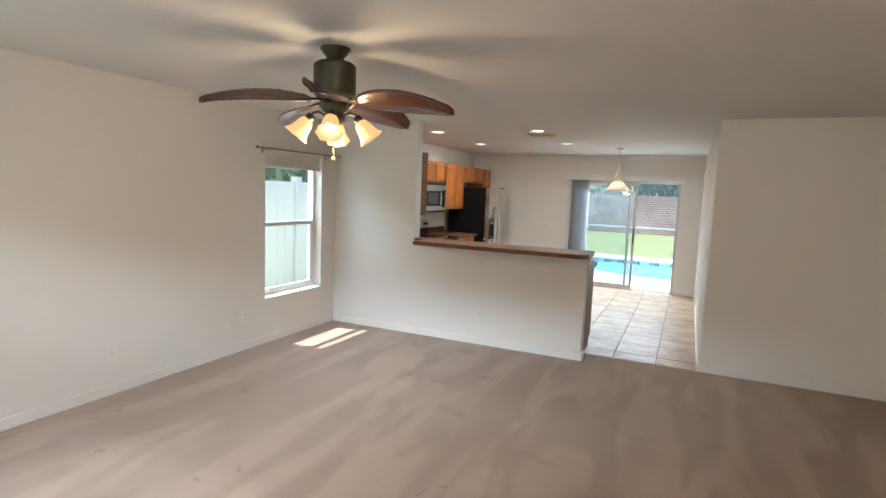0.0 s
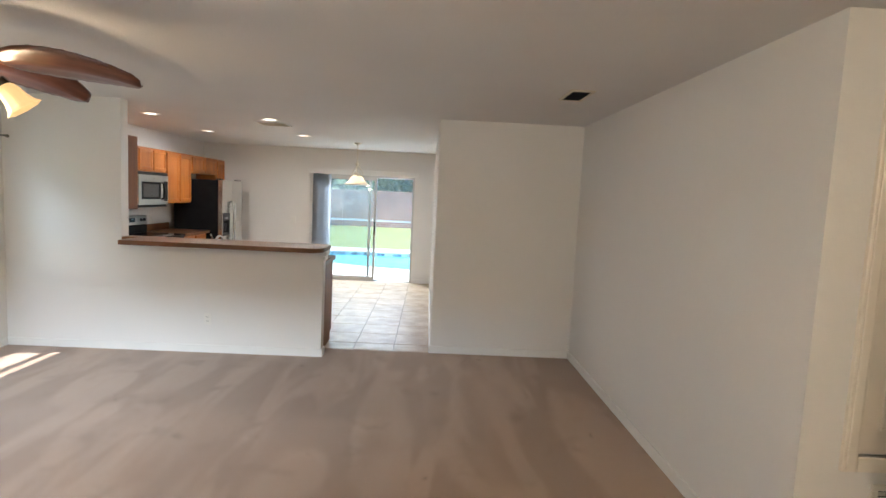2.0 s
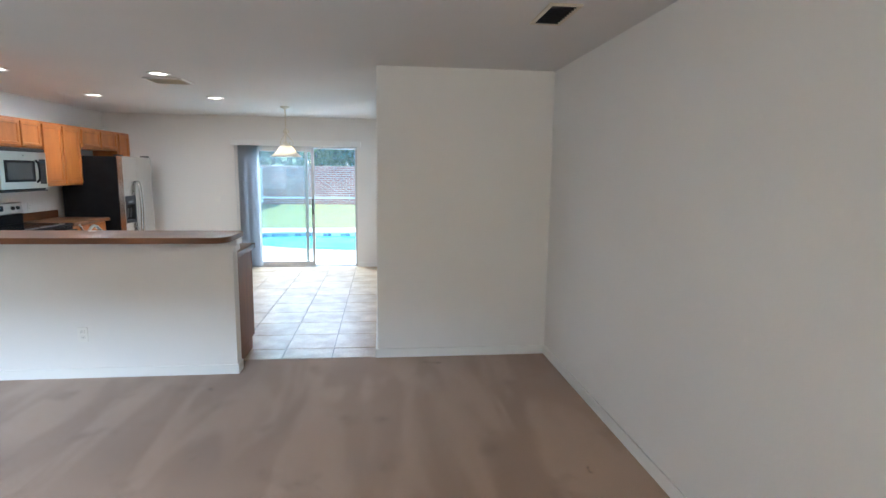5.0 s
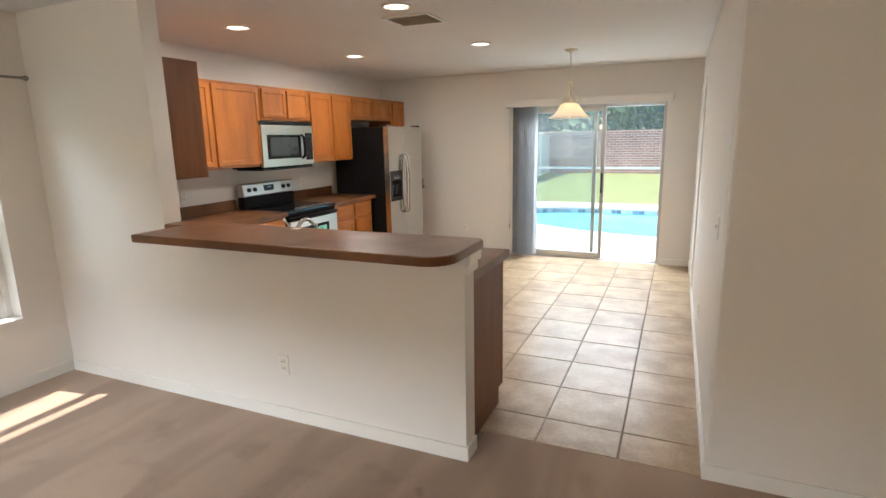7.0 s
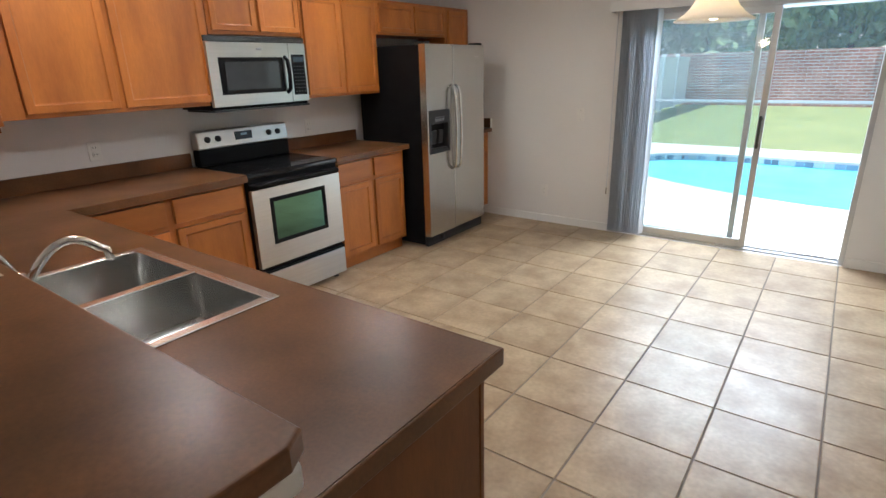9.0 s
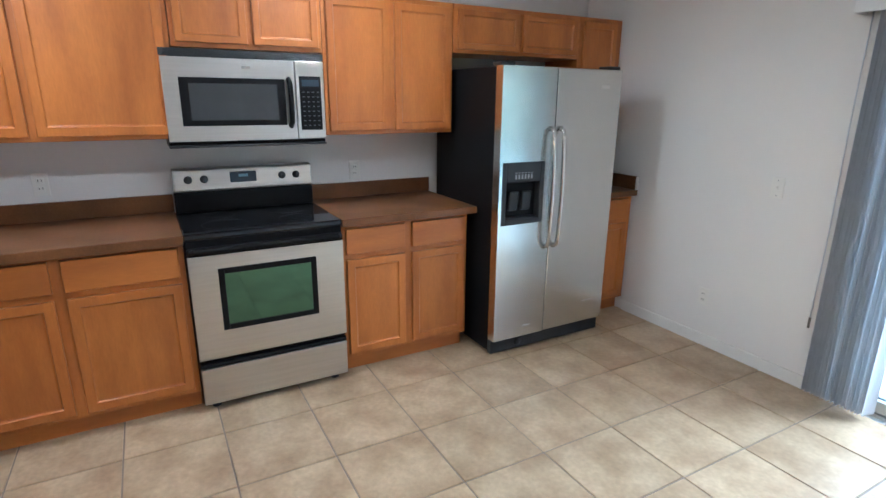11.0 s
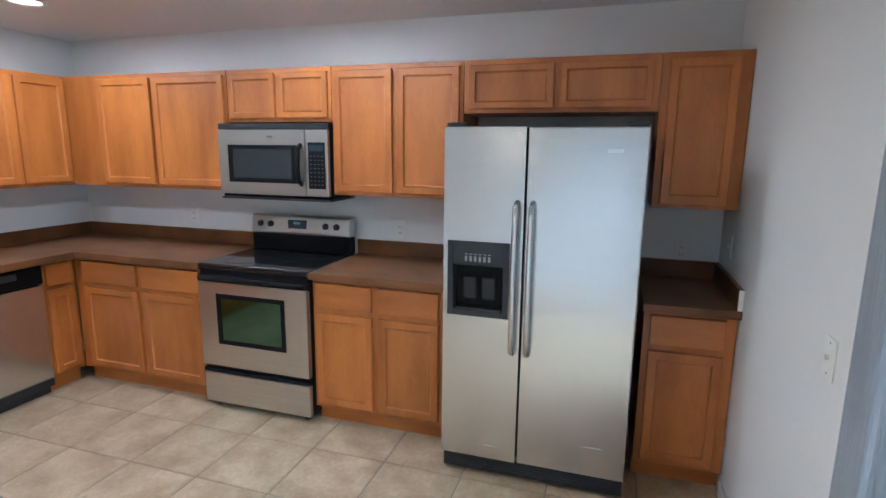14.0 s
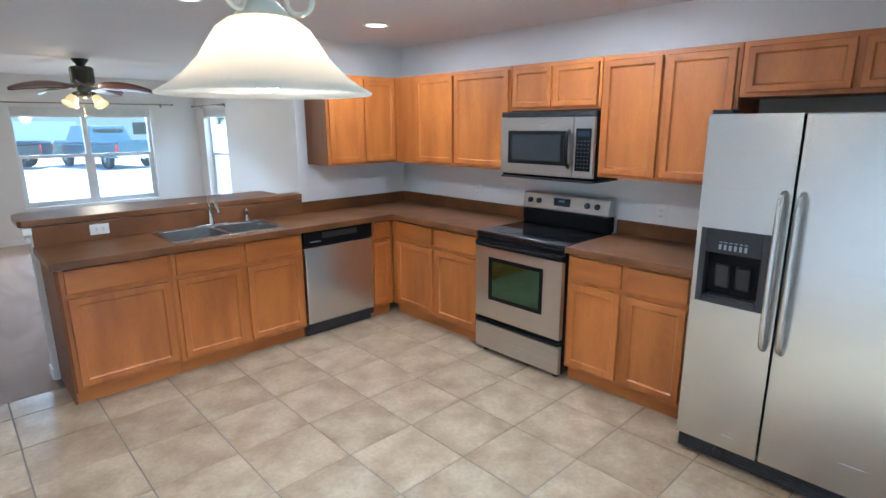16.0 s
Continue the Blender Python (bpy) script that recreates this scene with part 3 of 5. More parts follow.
def closet_door():
    x0, x1, z0, z1 = DC
    w, h = x1 - x0, z1 - z0
    root = structure(thing("door_1", pose(x0, 2.515, z0), "cream closed closet door with four moulded panels", "door"), "cream closed closet door with four moulded panels", "door")
    panels = [(0.10, w / 2 - 0.045, 0.10, 0.66), (w / 2 + 0.045, w - 0.10, 0.10, 0.66), (0.10, w / 2 - 0.045, 0.86, h - 0.09), (w / 2 + 0.045, w - 0.10, 0.86, h - 0.09)]
    bm = bmesh.new()
    panel_door(bm, w - 0.01, h - 0.01, 0.035, panels)
    done(bm, "leaf", M_DOOR, root)
    moulded_panels("moulding", root, panels)
    knob = lathe("knob", M_BRASS, [(0.001, 0.0), (0.02, 0.002), (0.027, 0.014), (0.024, 0.03), (0.012, 0.036), (0.011, 0.05), (0.03, 0.052), (0.032, 0.058)], root, pose(0.075, -0.058, 0.77, -90, 0, 0))
    boxes("latch", M_BRASS, [(0.0, 0.004, -0.004, 0.03, 0.74, 0.80)], root)
    for z in (0.24, h - 0.24):
        boxes("hinge", M_BRASS, [(w - 0.012, w + 0.004, -0.012, 0.004, z - 0.045, z + 0.045)], root, 0.003)
    c = 0.062
    structure(boxes("trim_closet_door", M_DOOR, [(x0 - c, x0, 2.482, 2.515, z0 - c, z1 + c), (x1, x1 + c, 2.482, 2.515, z0 - c, z1 + c), (x0, x1, 2.482, 2.515, z1, z1 + c), (x0, x1, 2.482, 2.515, z0 - c, z0),
                                                 (x0 - c + 0.012, x0 - 0.012, 2.474, 2.482, z0 - c + 0.012, z1 + c - 0.012), (x1 + 0.012, x1 + c - 0.012, 2.474, 2.482, z0 - c + 0.012, z1 + c - 0.012)], bevel=0.004),
              "cream moulded casing round the closet door", "trim")
    # return air grille under the door
    g = thing("return_air_grille", pose(1.84, 2.498, 0.16), "cream louvred return air grille under the closet door", "vent grille")
    boxes("frame", M_DOOR, [(0, 0.47, -0.012, 0, 0, 0.025), (0, 0.47, -0.012, 0, 0.355, 0.38), (0, 0.025, -0.012, 0, 0.025, 0.355), (0.445, 0.47, -0.012, 0, 0.025, 0.355)]
          + [(0.12 + 0.115 * i, 0.13 + 0.115 * i, -0.010, 0, 0.025, 0.355) for i in range(3)], g, 0.002)
    slat = None
    for i in range(16):
        m = pose(0.025, -0.006, 0.035 + 0.0205 * i, 35, 0, 0)
        if slat is None:
            slat = boxes("slat", M_DOOR, [(0, 0.42, -0.008, 0.008, -0.0012, 0.0012)], g)
            slat.matrix_local = m
        else:
            o = new("slat", slat.data)
            o.parent = g
            o.matrix_local = m
    # black sheet puts the opening's darkness behind the slats
    boxes("backing", M_BLACKP, [(0.01, 0.46, -0.0015, -0.0005, 0.01, 0.37)], g)


closet_door()


def side_door():
    root = structure(thing("door_2", pose(XJ - 0.006, DK[1], 0, 0, 0, -90), "x", "door"), "white closed panel door in the kitchen side wall", "door")
    w, h = DK[1] - DK[0], DK[3]
    panels = [(0.11, w / 2 - 0.05, 0.2, 0.85), (w / 2 + 0.05, w - 0.11, 0.2, 0.85), (0.11, w / 2 - 0.05, 1.05, h - 0.13), (w / 2 + 0.05, w - 0.11, 1.05, h - 0.13)]
    bm = bmesh.new()
    panel_door(bm, w - 0.004, h - 0.004, 0.035, panels)
    done(bm, "leaf", M_TRIM, root)
    boxes("hinge", M_CHROME, [(w - 0.014, w - 0.002, -0.012, -0.0005, z - 0.045, z + 0.045) for z in (0.25, 1.0, 1.75)], root, 0.003)
    c = 0.075
    structure(boxes("trim_side_door", M_TRIM, [(XJ - 0.016, XJ + 0.045, DK[0] - c, DK[0], 0.0, DK[3] + c), (XJ - 0.016, XJ + 0.045, DK[1], DK[1] + c, 0.0, DK[3] + c), (XJ - 0.016, XJ + 0.045, DK[0], DK[1], DK[3], DK[3] + c)],
                    bevel=0.005), "white door casing", "trim")
    structure(boxes("wall_closet_back", M_WALL, [(XJ + 0.12, XJ + 0.2, 9.0, 9.95, -0.1, CEIL)]), "plain wall behind the side door", "wall")


side_door()


def slider():
    x0, x1, z0, z1 = SL
    root = structure(thing("door_3", pose(x0, YB + 0.03, 0), "s", "door"), "aluminium sliding glass door, slid open to the patio", "sliding door")
    w, h = x1 - x0, z1
    boxes("frame", M_ALU, [(0, 0.035, 0, 0.11, 0, h), (w - 0.035, w, 0, 0.11, 0, h), (0.035, w - 0.035, 0, 0.11, h - 0.04, h), (0.035, w - 0.035, 0, 0.11, -0.02, 0.018), (0.035, w - 0.035, 0.045, 0.055, 0.018, 0.032)], root, 0.003)
    for a, b, y in ((0.035, 0.93, 0.065), (0.10, 1.035, 0.012)):
        s = 0.045
        boxes("panel_frame", M_ALU, [(a, a + s, y, y + 0.03, 0.02, h - 0.04), (b - s, b, y, y + 0.03, 0.02, h - 0.04), (a + s, b - s, y, y + 0.03, 0.02, 0.085), (a + s, b - s, y, y + 0.03, h - 0.09, h - 0.04)], root, 0.004)
        g = boxes("pane", M_GLASS, [(a + s, b - s, y + 0.013, y + 0.017, 0.085, h - 0.09)], root)
        g.visible_shadow = False
    boxes("handle", M_BRONZE, [(1.0, 1.02, -0.03, -0.015, 0.85, 1.1), (0.998, 1.022, -0.03, 0.012, 0.86, 0.885), (0.998, 1.022, -0.03, 0.012, 1.065, 1.09)], root, 0.005)


slider()
v = thing("vertical_blind", pose(-2.175, YB, 1.92), "grey vertical blind gathered beside the sliding door, white valance", "blind")
boxes("valance", M_TRIM, [(0, 1.97, -0.11, -0.098, 0, 0.085), (0, 0.012, -0.098, 0, 0, 0.085), (1.958, 1.97, -0.098, 0, 0, 0.085), (0.012, 1.958, -0.098, 0, 0.073, 0.085)], v, 0.003)
boxes("track", M_ALU, [(0.03, 1.94, -0.075, -0.035, 0.045, 0.073)], v, 0.002)
vane_mesh = None
for i in range(19):
    m = pose(0.115 + 0.0158 * i, -0.055, -1.885, 0, 0, 78 + 5 * math.sin(2.1 * i))
    if vane_mesh is None:
        bm = bmesh.new()
        cols = 7
        front = [(-0.044 + 0.088 * k / (cols - 1), 0.007 * (1 - (2 * k / (cols - 1) - 1) ** 2)) for k in range(cols)]
        f = bm.faces.new([bm.verts.new((x, y, 0)) for x, y in front] + [bm.verts.new((x, y + 0.0012, 0)) for x, y in reversed(front)])
        r = bmesh.ops.extrude_face_region(bm, geom=[f])
        for q in r["geom"]:
            if isinstance(q, bmesh.types.BMVert):
                q.co.z = 1.93
        o = done(bm, "vane", M_BLIND, v)
        vane_mesh = o.data
    else:
        o = new("vane", vane_mesh)
        o.parent = v
    o.matrix_local = m
tube("cord", M_BLIND, [(0.045, -0.03, 0.02), (0.042, -0.025, -0.5), (0.05, -0.025, -1.1), (0.045, -0.025, -1.5)], 0.003, v)
tube("cord_weight", M_ROD, [(0.045, -0.025, -1.5), (0.045, -0.025, -1.56)], 0.006, v)

# ---- kitchen ----
UB, UT = 1.33, 2.06


def cabinet_front(name, w, h, parent, m, mat, rail=0.052, t=0.019):
    """A door or drawer front with a recessed panel and a stepped bead; local x across, z up, the face towards -y."""
    bm = bmesh.new()
    add_box(bm, (0, w, -t, 0, 0, h))
    bm.faces.ensure_lookup_table()
    f = min(bm.faces, key=lambda q: q.calc_center_median().y)
    edges = list(f.edges)
    bmesh.ops.bevel(bm, geom=edges, offset=0.004, segments=2, affect="EDGES", profile=0.5)
    f = min((q for q in bm.faces if abs(q.normal.y) > 0.9), key=lambda q: q.calc_center_median().y - q.calc_area())
    if rail:
        bmesh.ops.inset_region(bm, faces=[f], thickness=rail, depth=0)
        bmesh.ops.inset_region(bm, faces=[f], thickness=0.007, depth=-0.008)
        bmesh.ops.inset_region(bm, faces=[f], thickness=0.010, depth=-0.002)
    ob = done(bm, name, mat, parent)
    ob.matrix_local = m
    return ob


def base_cabinet(m, w, doors, label, depth=0.58, top=0.874, ends=(0.025, 0.025)):
    """Local origin at the left front foot; x along the front, y to the wall."""
    root = thing("base_cabinet", m, label, "cabinet", "kitchen base cabinets")
    t = 0.019
    boxes("body", M_WOOD, [(0, w, 0, depth, 0.10, top)] + ([(0, w, 0, 0.02, top, 0.874)] if top < 0.87 else []), root, 0.002)
    boxes("toe_kick", M_WOODX, [(0, w, 0.055, depth, 0.0, 0.0995)], root)
    gap = 0.045
    each = (w - ends[0] - ends[1] - gap * (doors - 1)) / doors
    for i in range(doors):
        x = ends[0] + i * (each + gap)
        cabinet_front("door", each, 0.555, root, pose(x, -0.0005, 0.125), M_WOOD)
        cabinet_front("drawer_front", each, 0.142, root, pose(x, -0.0005, 0.712), M_WOODX, rail=0)
    return root


def wall_cabinet(m, w, h, doors, label, depth=0.34, ends=(0.02, 0.02), gap=0.03, lean=0.0):
    root = thing("wall_cabinet", m, label, "cabinet", "kitchen wall cabinets")
    boxes("body", M_WOOD, [(0, w, 0, depth, 0, h)], root, 0.002)
    each = (w - ends[0] - ends[1] - gap * (doors - 1)) / doors
    for i in range(doors):
        x = ends[0] + i * (each + gap - lean)
        cabinet_front("door", each + (lean if i else -lean), h - 0.05, root, pose(x, -0.0005, 0.022), M_WOOD, rail=0.05 if h > 0.4 else 0.04)
    return root


FX, FY, UX, UY = -3.434, 6.262, -3.674, 6.05
XM = pose(0, 0, 0, 0, 0, 90)


def east(x, y, z):
    return pose(x, y, z, 0, 0, 90)


def north(x, y, z):
    return pose(x, y, z, 0, 0, 180)


HONEY = "honey-stained maple "
base_cabinet(north(-1.02, FY, 0), 0.60, 1, HONEY + "base cabinet at the peninsula end", 0.54)
base_cabinet(north(-1.622, FY, 0), 0.94, 2, HONEY + "sink base cabinet with two doors", 0.54, 0.70)
base_cabinet(north(-3.215, FY, 0), 0.215, 1, HONEY + "narrow corner base cabinet", 0.54, ends=(0.015, 0.03))
base_cabinet(east(FX, 6.265, 0), 1.055, 2, HONEY + "corner base cabinet beside the range", ends=(0.085, 0.025))
base_cabinet(east(FX, 8.078, 0), 0.785, 2, HONEY + "base cabinet between range and refrigerator")
base_cabinet(east(FX, 9.85, 0), 0.395, 1, HONEY + "base cabinet beside the refrigerator", ends=(0.03, 0.045))
wall_cabinet(north(-2.965, UY, UB), 0.71, UT - UB, 2, HONEY + "wall cabinet over the peninsula corner", 0.295)
wall_cabinet(east(UX, 6.02, UB), 1.36, UT - UB, 2, HONEY + "corner wall cabinet with two doors", ends=(0.33, 0.02), lean=0.05)
wall_cabinet(east(UX, 7.384, 1.752), 0.713, UT - 1.752, 2, HONEY + "short wall cabinet above the microwave")
wall_cabinet(east(UX, 8.10, UB), 0.785, UT - UB, 2, HONEY + "wall cabinet beside the refrigerator")
wall_cabinet(east(UX, 8.888, 1.79), 0.968, UT - 1.79, 2, HONEY + "short wall cabinet above the refrigerator", ends=(0.03, 0.03))
wall_cabinet(east(UX, 9.858, UB), 0.388, UT - UB, 1, HONEY + "narrow wall cabinet by the back wall", ends=(0.035, 0.055))
# sheet added over the cabinet end; its dark brown includes the unlit side's shade
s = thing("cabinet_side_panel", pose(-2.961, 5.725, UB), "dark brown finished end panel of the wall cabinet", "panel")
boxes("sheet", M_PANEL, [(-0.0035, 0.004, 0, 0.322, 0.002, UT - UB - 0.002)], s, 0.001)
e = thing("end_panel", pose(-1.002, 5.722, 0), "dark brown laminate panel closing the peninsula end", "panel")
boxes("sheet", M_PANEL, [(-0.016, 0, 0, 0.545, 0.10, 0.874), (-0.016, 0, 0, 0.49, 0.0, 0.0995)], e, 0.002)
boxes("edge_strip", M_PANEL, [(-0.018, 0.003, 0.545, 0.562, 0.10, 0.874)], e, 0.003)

# counters
ct = thing("countertop", pose(0, 0, 0.875), "brown stone-look laminate L-shaped countertop with backsplash", "countertop")
SX0, SX1, SY0, SY1 = -2.44, -1.67, 5.81, 6.21
boxes("top", M_COUNTER, [(XK, SX0, 5.721, 6.325, 0, 0.04), (SX1, -0.985, 5.721, 6.325, 0, 0.04), (SX0, SX1, 5.721, SY0, 0, 0.04), (SX0, SX1, SY1, 6.325, 0, 0.04), (XK, -3.395, 6.325, 7.322, 0, 0.04)], ct)
boxes("front_edge", M_COUNTER, [(-3.395, -0.983, 6.325, 6.334, -0.004, 0.0395), (-3.396, -3.387, 6.334, 7.322, -0.004, 0.0395), (-0.985, -0.977, 5.722, 6.333, -0.004, 0.0395)], ct, 0.003)
boxes("backsplash", M_COUNTER, [(XK, XK + 0.02, 5.742, 7.322, 0.04, 0.135), (XK, -2.87, 5.721, 5.741, 0.04, 0.135), (-2.87, -0.985, 5.721, 5.741, 0.04, 0.166)], ct, 0.003)
ct2 = thing("countertop", pose(0, 0, 0.875), "brown laminate countertop between range and refrigerator", "countertop")
boxes("top", M_COUNTER, [(XK, -3.387, 8.076, 8.905, 0, 0.04)], ct2, 0.004)
boxes("backsplash", M_COUNTER, [(XK, XK + 0.02, 8.076, 8.905, 0.0405, 0.135)], ct2, 0.003)
ct3 = thing("countertop", pose(0, 0, 0.875), "brown laminate countertop in the corner by the refrigerator", "countertop")
boxes("top", M_COUNTER, [(XK, -3.387, 9.84, YB, 0, 0.04)], ct3, 0.004)
boxes("backsplash", M_COUNTER, [(XK, XK + 0.02, 9.84, YB - 0.021, 0.0405, 0.135), (XK, -3.40, YB - 0.02, YB, 0.0405, 0.135)], ct3, 0.003)
boxes("caulk", M_TRIM, [(-3.396, -3.388, YB - 0.022, YB - 0.001, 0.041, 0.134)], ct3, 0.001)

bar_pts = [(-2.72, 5.275), (-1.045, 5.275)]
for k in range(1, 9):
    a = -math.pi / 2 + (math.pi / 2) * k / 8
    bar_pts.append((-1.045 + 0.125 * math.cos(a), 5.40 + 0.125 * math.sin(a)))
bar_pts += [(-0.92, 5.71), (-0.94, 5.745), (-2.867, 5.745), (-2.867, 5.597), (-2.72, 5.597)]
tagged(slab("breakfast_bar_top", M_COUNTER, bar_pts, 1.045, 1.087, None, 0.006), "brown laminate breakfast bar top with rounded corner", "bar top")


# sink and tap
def sink():
    root = thing("kitchen_sink", pose(0, 0, 0.915), "stainless double-bowl sink set in the countertop", "sink")
    x0, x1, y0, y1 = SX0 - 0.022, SX1 + 0.022, SY0 - 0.022, SY1 + 0.022
    mid, d = (SX0 + SX1) / 2, 0.17
    boxes("rim", M_STEEL, [(x0, x1, y0, SY0 + 0.012, 0.0, 0.006), (x0, x1, SY1 - 0.012, y1, 0.0, 0.006), (x0, SX0 + 0.012, SY0 + 0.012, SY1 - 0.012, 0.0, 0.006), (SX1 - 0.012, x1, SY0 + 0.012, SY1 - 0.012, 0.0, 0.006),
                           (mid - 0.018, mid + 0.018, SY0 + 0.012, SY1 - 0.012, -0.004, 0.006)], root, 0.0025)
    for a, b in ((SX0 + 0.004, mid - 0.012), (mid + 0.012, SX1 - 0.004)):
        bm = bmesh.new()
        add_box(bm, (a, b, SY0 + 0.004, SY1 - 0.004, -d, 0.0))
        top = max(bm.faces, key=lambda q: q.calc_center_median().z)
        bmesh.ops.delete(bm, geom=[top], context="FACES")
        edges = [e for e in bm.edges if not e.is_boundary]
        bmesh.ops.bevel(bm, geom=edges, offset=0.035, segments=5, affect="EDGES", profile=0.5)
        ob = done(bm, "bowl", M_STEEL, root, True)
        lathe("drain", M_CHROME, [(0.001, 0.0), (0.025, -0.001), (0.04, 0.003), (0.044, 0.001)], root, pose((a + b) / 2, (SY0 + SY1) / 2, -d + 0.002))


sink()


def tap():
    root = thing("kitchen_tap", pose(-2.085, 5.768, 0.921), "chrome single-lever kitchen tap with arched spout", "tap")
    boxes("base_plate", M_CHROME, [(-0.12, 0.12, -0.024, 0.024, 0, 0.01)], root, 0.005)
    lathe("body", M_CHROME, [(0.028, 0.008), (0.026, 0.03), (0.022, 0.07), (0.023, 0.105), (0.018, 0.125), (0.004, 0.13)], root)
    pts = []
    for k in range(13):
        a = k / 12
        pts.append((0.02 * a, 0.01 + 0.20 * a, 0.085 + 0.10 * math.sin(math.pi * min(1, a * 1.05) * 0.82)))
    pts.append((0.02, 0.215, 0.105))
    tube("spout", M_CHROME, pts, 0.012, root)
    tube("lever", M_CHROME, [(0, 0, 0.125), (0.005, -0.012, 0.15), (0.0, -0.03, 0.19), (-0.005, -0.04, 0.215)], 0.008, root)
    root2 = thing("sink_sprayer", pose(-2.36, 5.768, 0.921), "chrome side sprayer beside the sink tap", "sprayer")
    lathe("body", M_CHROME, [(0.022, 0.0), (0.02, 0.012), (0.012, 0.03), (0.013, 0.06), (0.017, 0.075), (0.015, 0.095), (0.004, 0.1)], root2)


tap()
tagged(boxes("paper_slip", M_WHITEP, [(-2.01, -1.96, 5.676, 5.716, 1.0872, 1.0882)]), "small white paper slip on the bar top", "paper")


# appliances
def dishwasher():
    root = thing("dishwasher", north(-2.568, FY - 0.002, 0), "stainless dishwasher with a black control panel", "dishwasher")
    w = 0.64
    boxes("body", M_BLACK, [(0.004, w - 0.004, 0.02, 0.53, 0.10, 0.87)], root)
    boxes("door", M_STEEL, [(0.006, w - 0.006, -0.022, 0.018, 0.115, 0.735)], root, 0.006)
    boxes("control_panel", M_BLACK, [(0.004, w - 0.004, -0.028, 0.018, 0.742, 0.868)], root, 0.008)
    boxes("handle_recess", M_BLACKP, [(0.16, w - 0.16, -0.031, -0.026, 0.80, 0.845)], root, 0.004)
    boxes("badge", M_GREY, [(0.05, 0.14, -0.0295, -0.0275, 0.775, 0.783)], root)
    boxes("kick_plate", M_BLACKP, [(0.004, w - 0.004, 0.03, 0.05, 0.0, 0.098), (0.004, w - 0.004, -0.016, 0.03, 0.06, 0.11)], root, 0.003)


dishwasher()


def cooker():
    y0, y1 = 7.326, 8.072
    w = y1 - y0
    root = thing("electric_range", east(-3.415, y0, 0), "stainless electric range with a black glass cooktop", "range")
    boxes("body", M_BLACK, [(0.002, w - 0.002, 0.0, 0.565, 0.035, 0.885)], root, 0.003)
    boxes("cooktop", M_GLASSTOP, [(-0.004, w + 0.004, -0.022, 0.56, 0.886, 0.917)], root, 0.008)
    boxes("front_band", M_BLACK, [(0.0, w, -0.016, 0.0, 0.80, 0.884)], root, 0.006)
    # oven door with a window set into it
    d0, d1, z0, z1 = 0.002, w - 0.002, 0.285, 0.81
    wx0, wx1, wz0, wz1 = 0.135, w - 0.155, 0.435, 0.735
    boxes("oven_door", M_STEELX, [(d0, wx0, -0.038, -0.004, z0, z1), (wx1, d1, -0.038, -0.004, z0, z1), (wx0, wx1, -0.038, -0.004, z0, wz0), (wx0, wx1, -0.038, -0.004, wz1, z1)], root)
    boxes("oven_window_frame", M_BLACK, [(wx0 - 0.008, wx0 + 0.02, -0.042, -0.03, wz0 - 0.008, wz1 + 0.008), (wx1 - 0.02, wx1 + 0.008, -0.042, -0.03, wz0 - 0.008, wz1 + 0.008),
                                         (wx0 + 0.02, wx1 - 0.02, -0.042, -0.03, wz0 - 0.008, wz0 + 0.02), (wx0 + 0.02, wx1 - 0.02, -0.042, -0.03, wz1 - 0.02, wz1 + 0.008)], root, 0.003)
    boxes("oven_window", M_OVENG, [(wx0 + 0.001, wx1 - 0.001, -0.036, -0.028, wz0 + 0.001, wz1 - 0.001)], root)
    boxes("door_trim", M_BLACK, [(d0, d1, -0.044, -0.004, 0.811, 0.85)], root, 0.01)
    tube("handle", M_BLACK, [(0.02, -0.045, 0.836), (0.04, -0.07, 0.842), (w / 2, -0.074, 0.845), (w - 0.04, -0.07, 0.842), (w - 0.02, -0.045, 0.836)], 0.014, root)
    boxes("storage_drawer", M_STEELX, [(d0, d1, -0.036, -0.002, 0.04, 0.235)], root, 0.006)
    boxes("drawer_grip", M_BLACK, [(d0, d1, -0.040, -0.002, 0.238, 0.262), (d0, d1, -0.02, -0.002, 0.262, 0.284)], root, 0.008)
    boxes("backguard", M_BLACK, [(0.0, w, 0.50, 0.575, 0.917, 1.03)], root, 0.01)
    bm = bmesh.new()
    add_box(bm, (0.0, w, 0.49, 0.575, 1.03, 1.155), 0.012, 3)
    for q in bm.verts:
        if q.co.y < 0.53:
            q.co.y += (q.co.z - 1.03) * 0.14
    done(bm, "control_panel", M_STEELX, root)
    tilt = 8
    boxes("display", M_SCREEN, [(w / 2 - 0.085, w / 2 + 0.055, 0.494, 0.512, 1.07, 1.128)], root, 0.003)
    boxes("display_digits", material("display_text_blue", (0.12, 0.25, 0.35), 0.4), [(w / 2 - 0.04, w / 2 + 0.01, 0.492, 0.495, 1.10, 1.115)], root)
    for x in (0.075, 0.155, w - 0.175, w - 0.095):
        k = lathe("dial", M_BLACKP, [(0.001, 0.026), (0.014, 0.026), (0.017, 0.022), (0.021, 0.004), (0.026, 0.0)], root, pose(x, 0.503, 1.095, 90 - tilt + 0, 0, 0), 20)
        boxes("dial_grip", M_BLACKP, [(x - 0.004, x + 0.004, 0.47, 0.49, 1.078, 1.112)], root, 0.002)
    burner = material("burner_print", (0.05, 0.05, 0.052), 0.25)
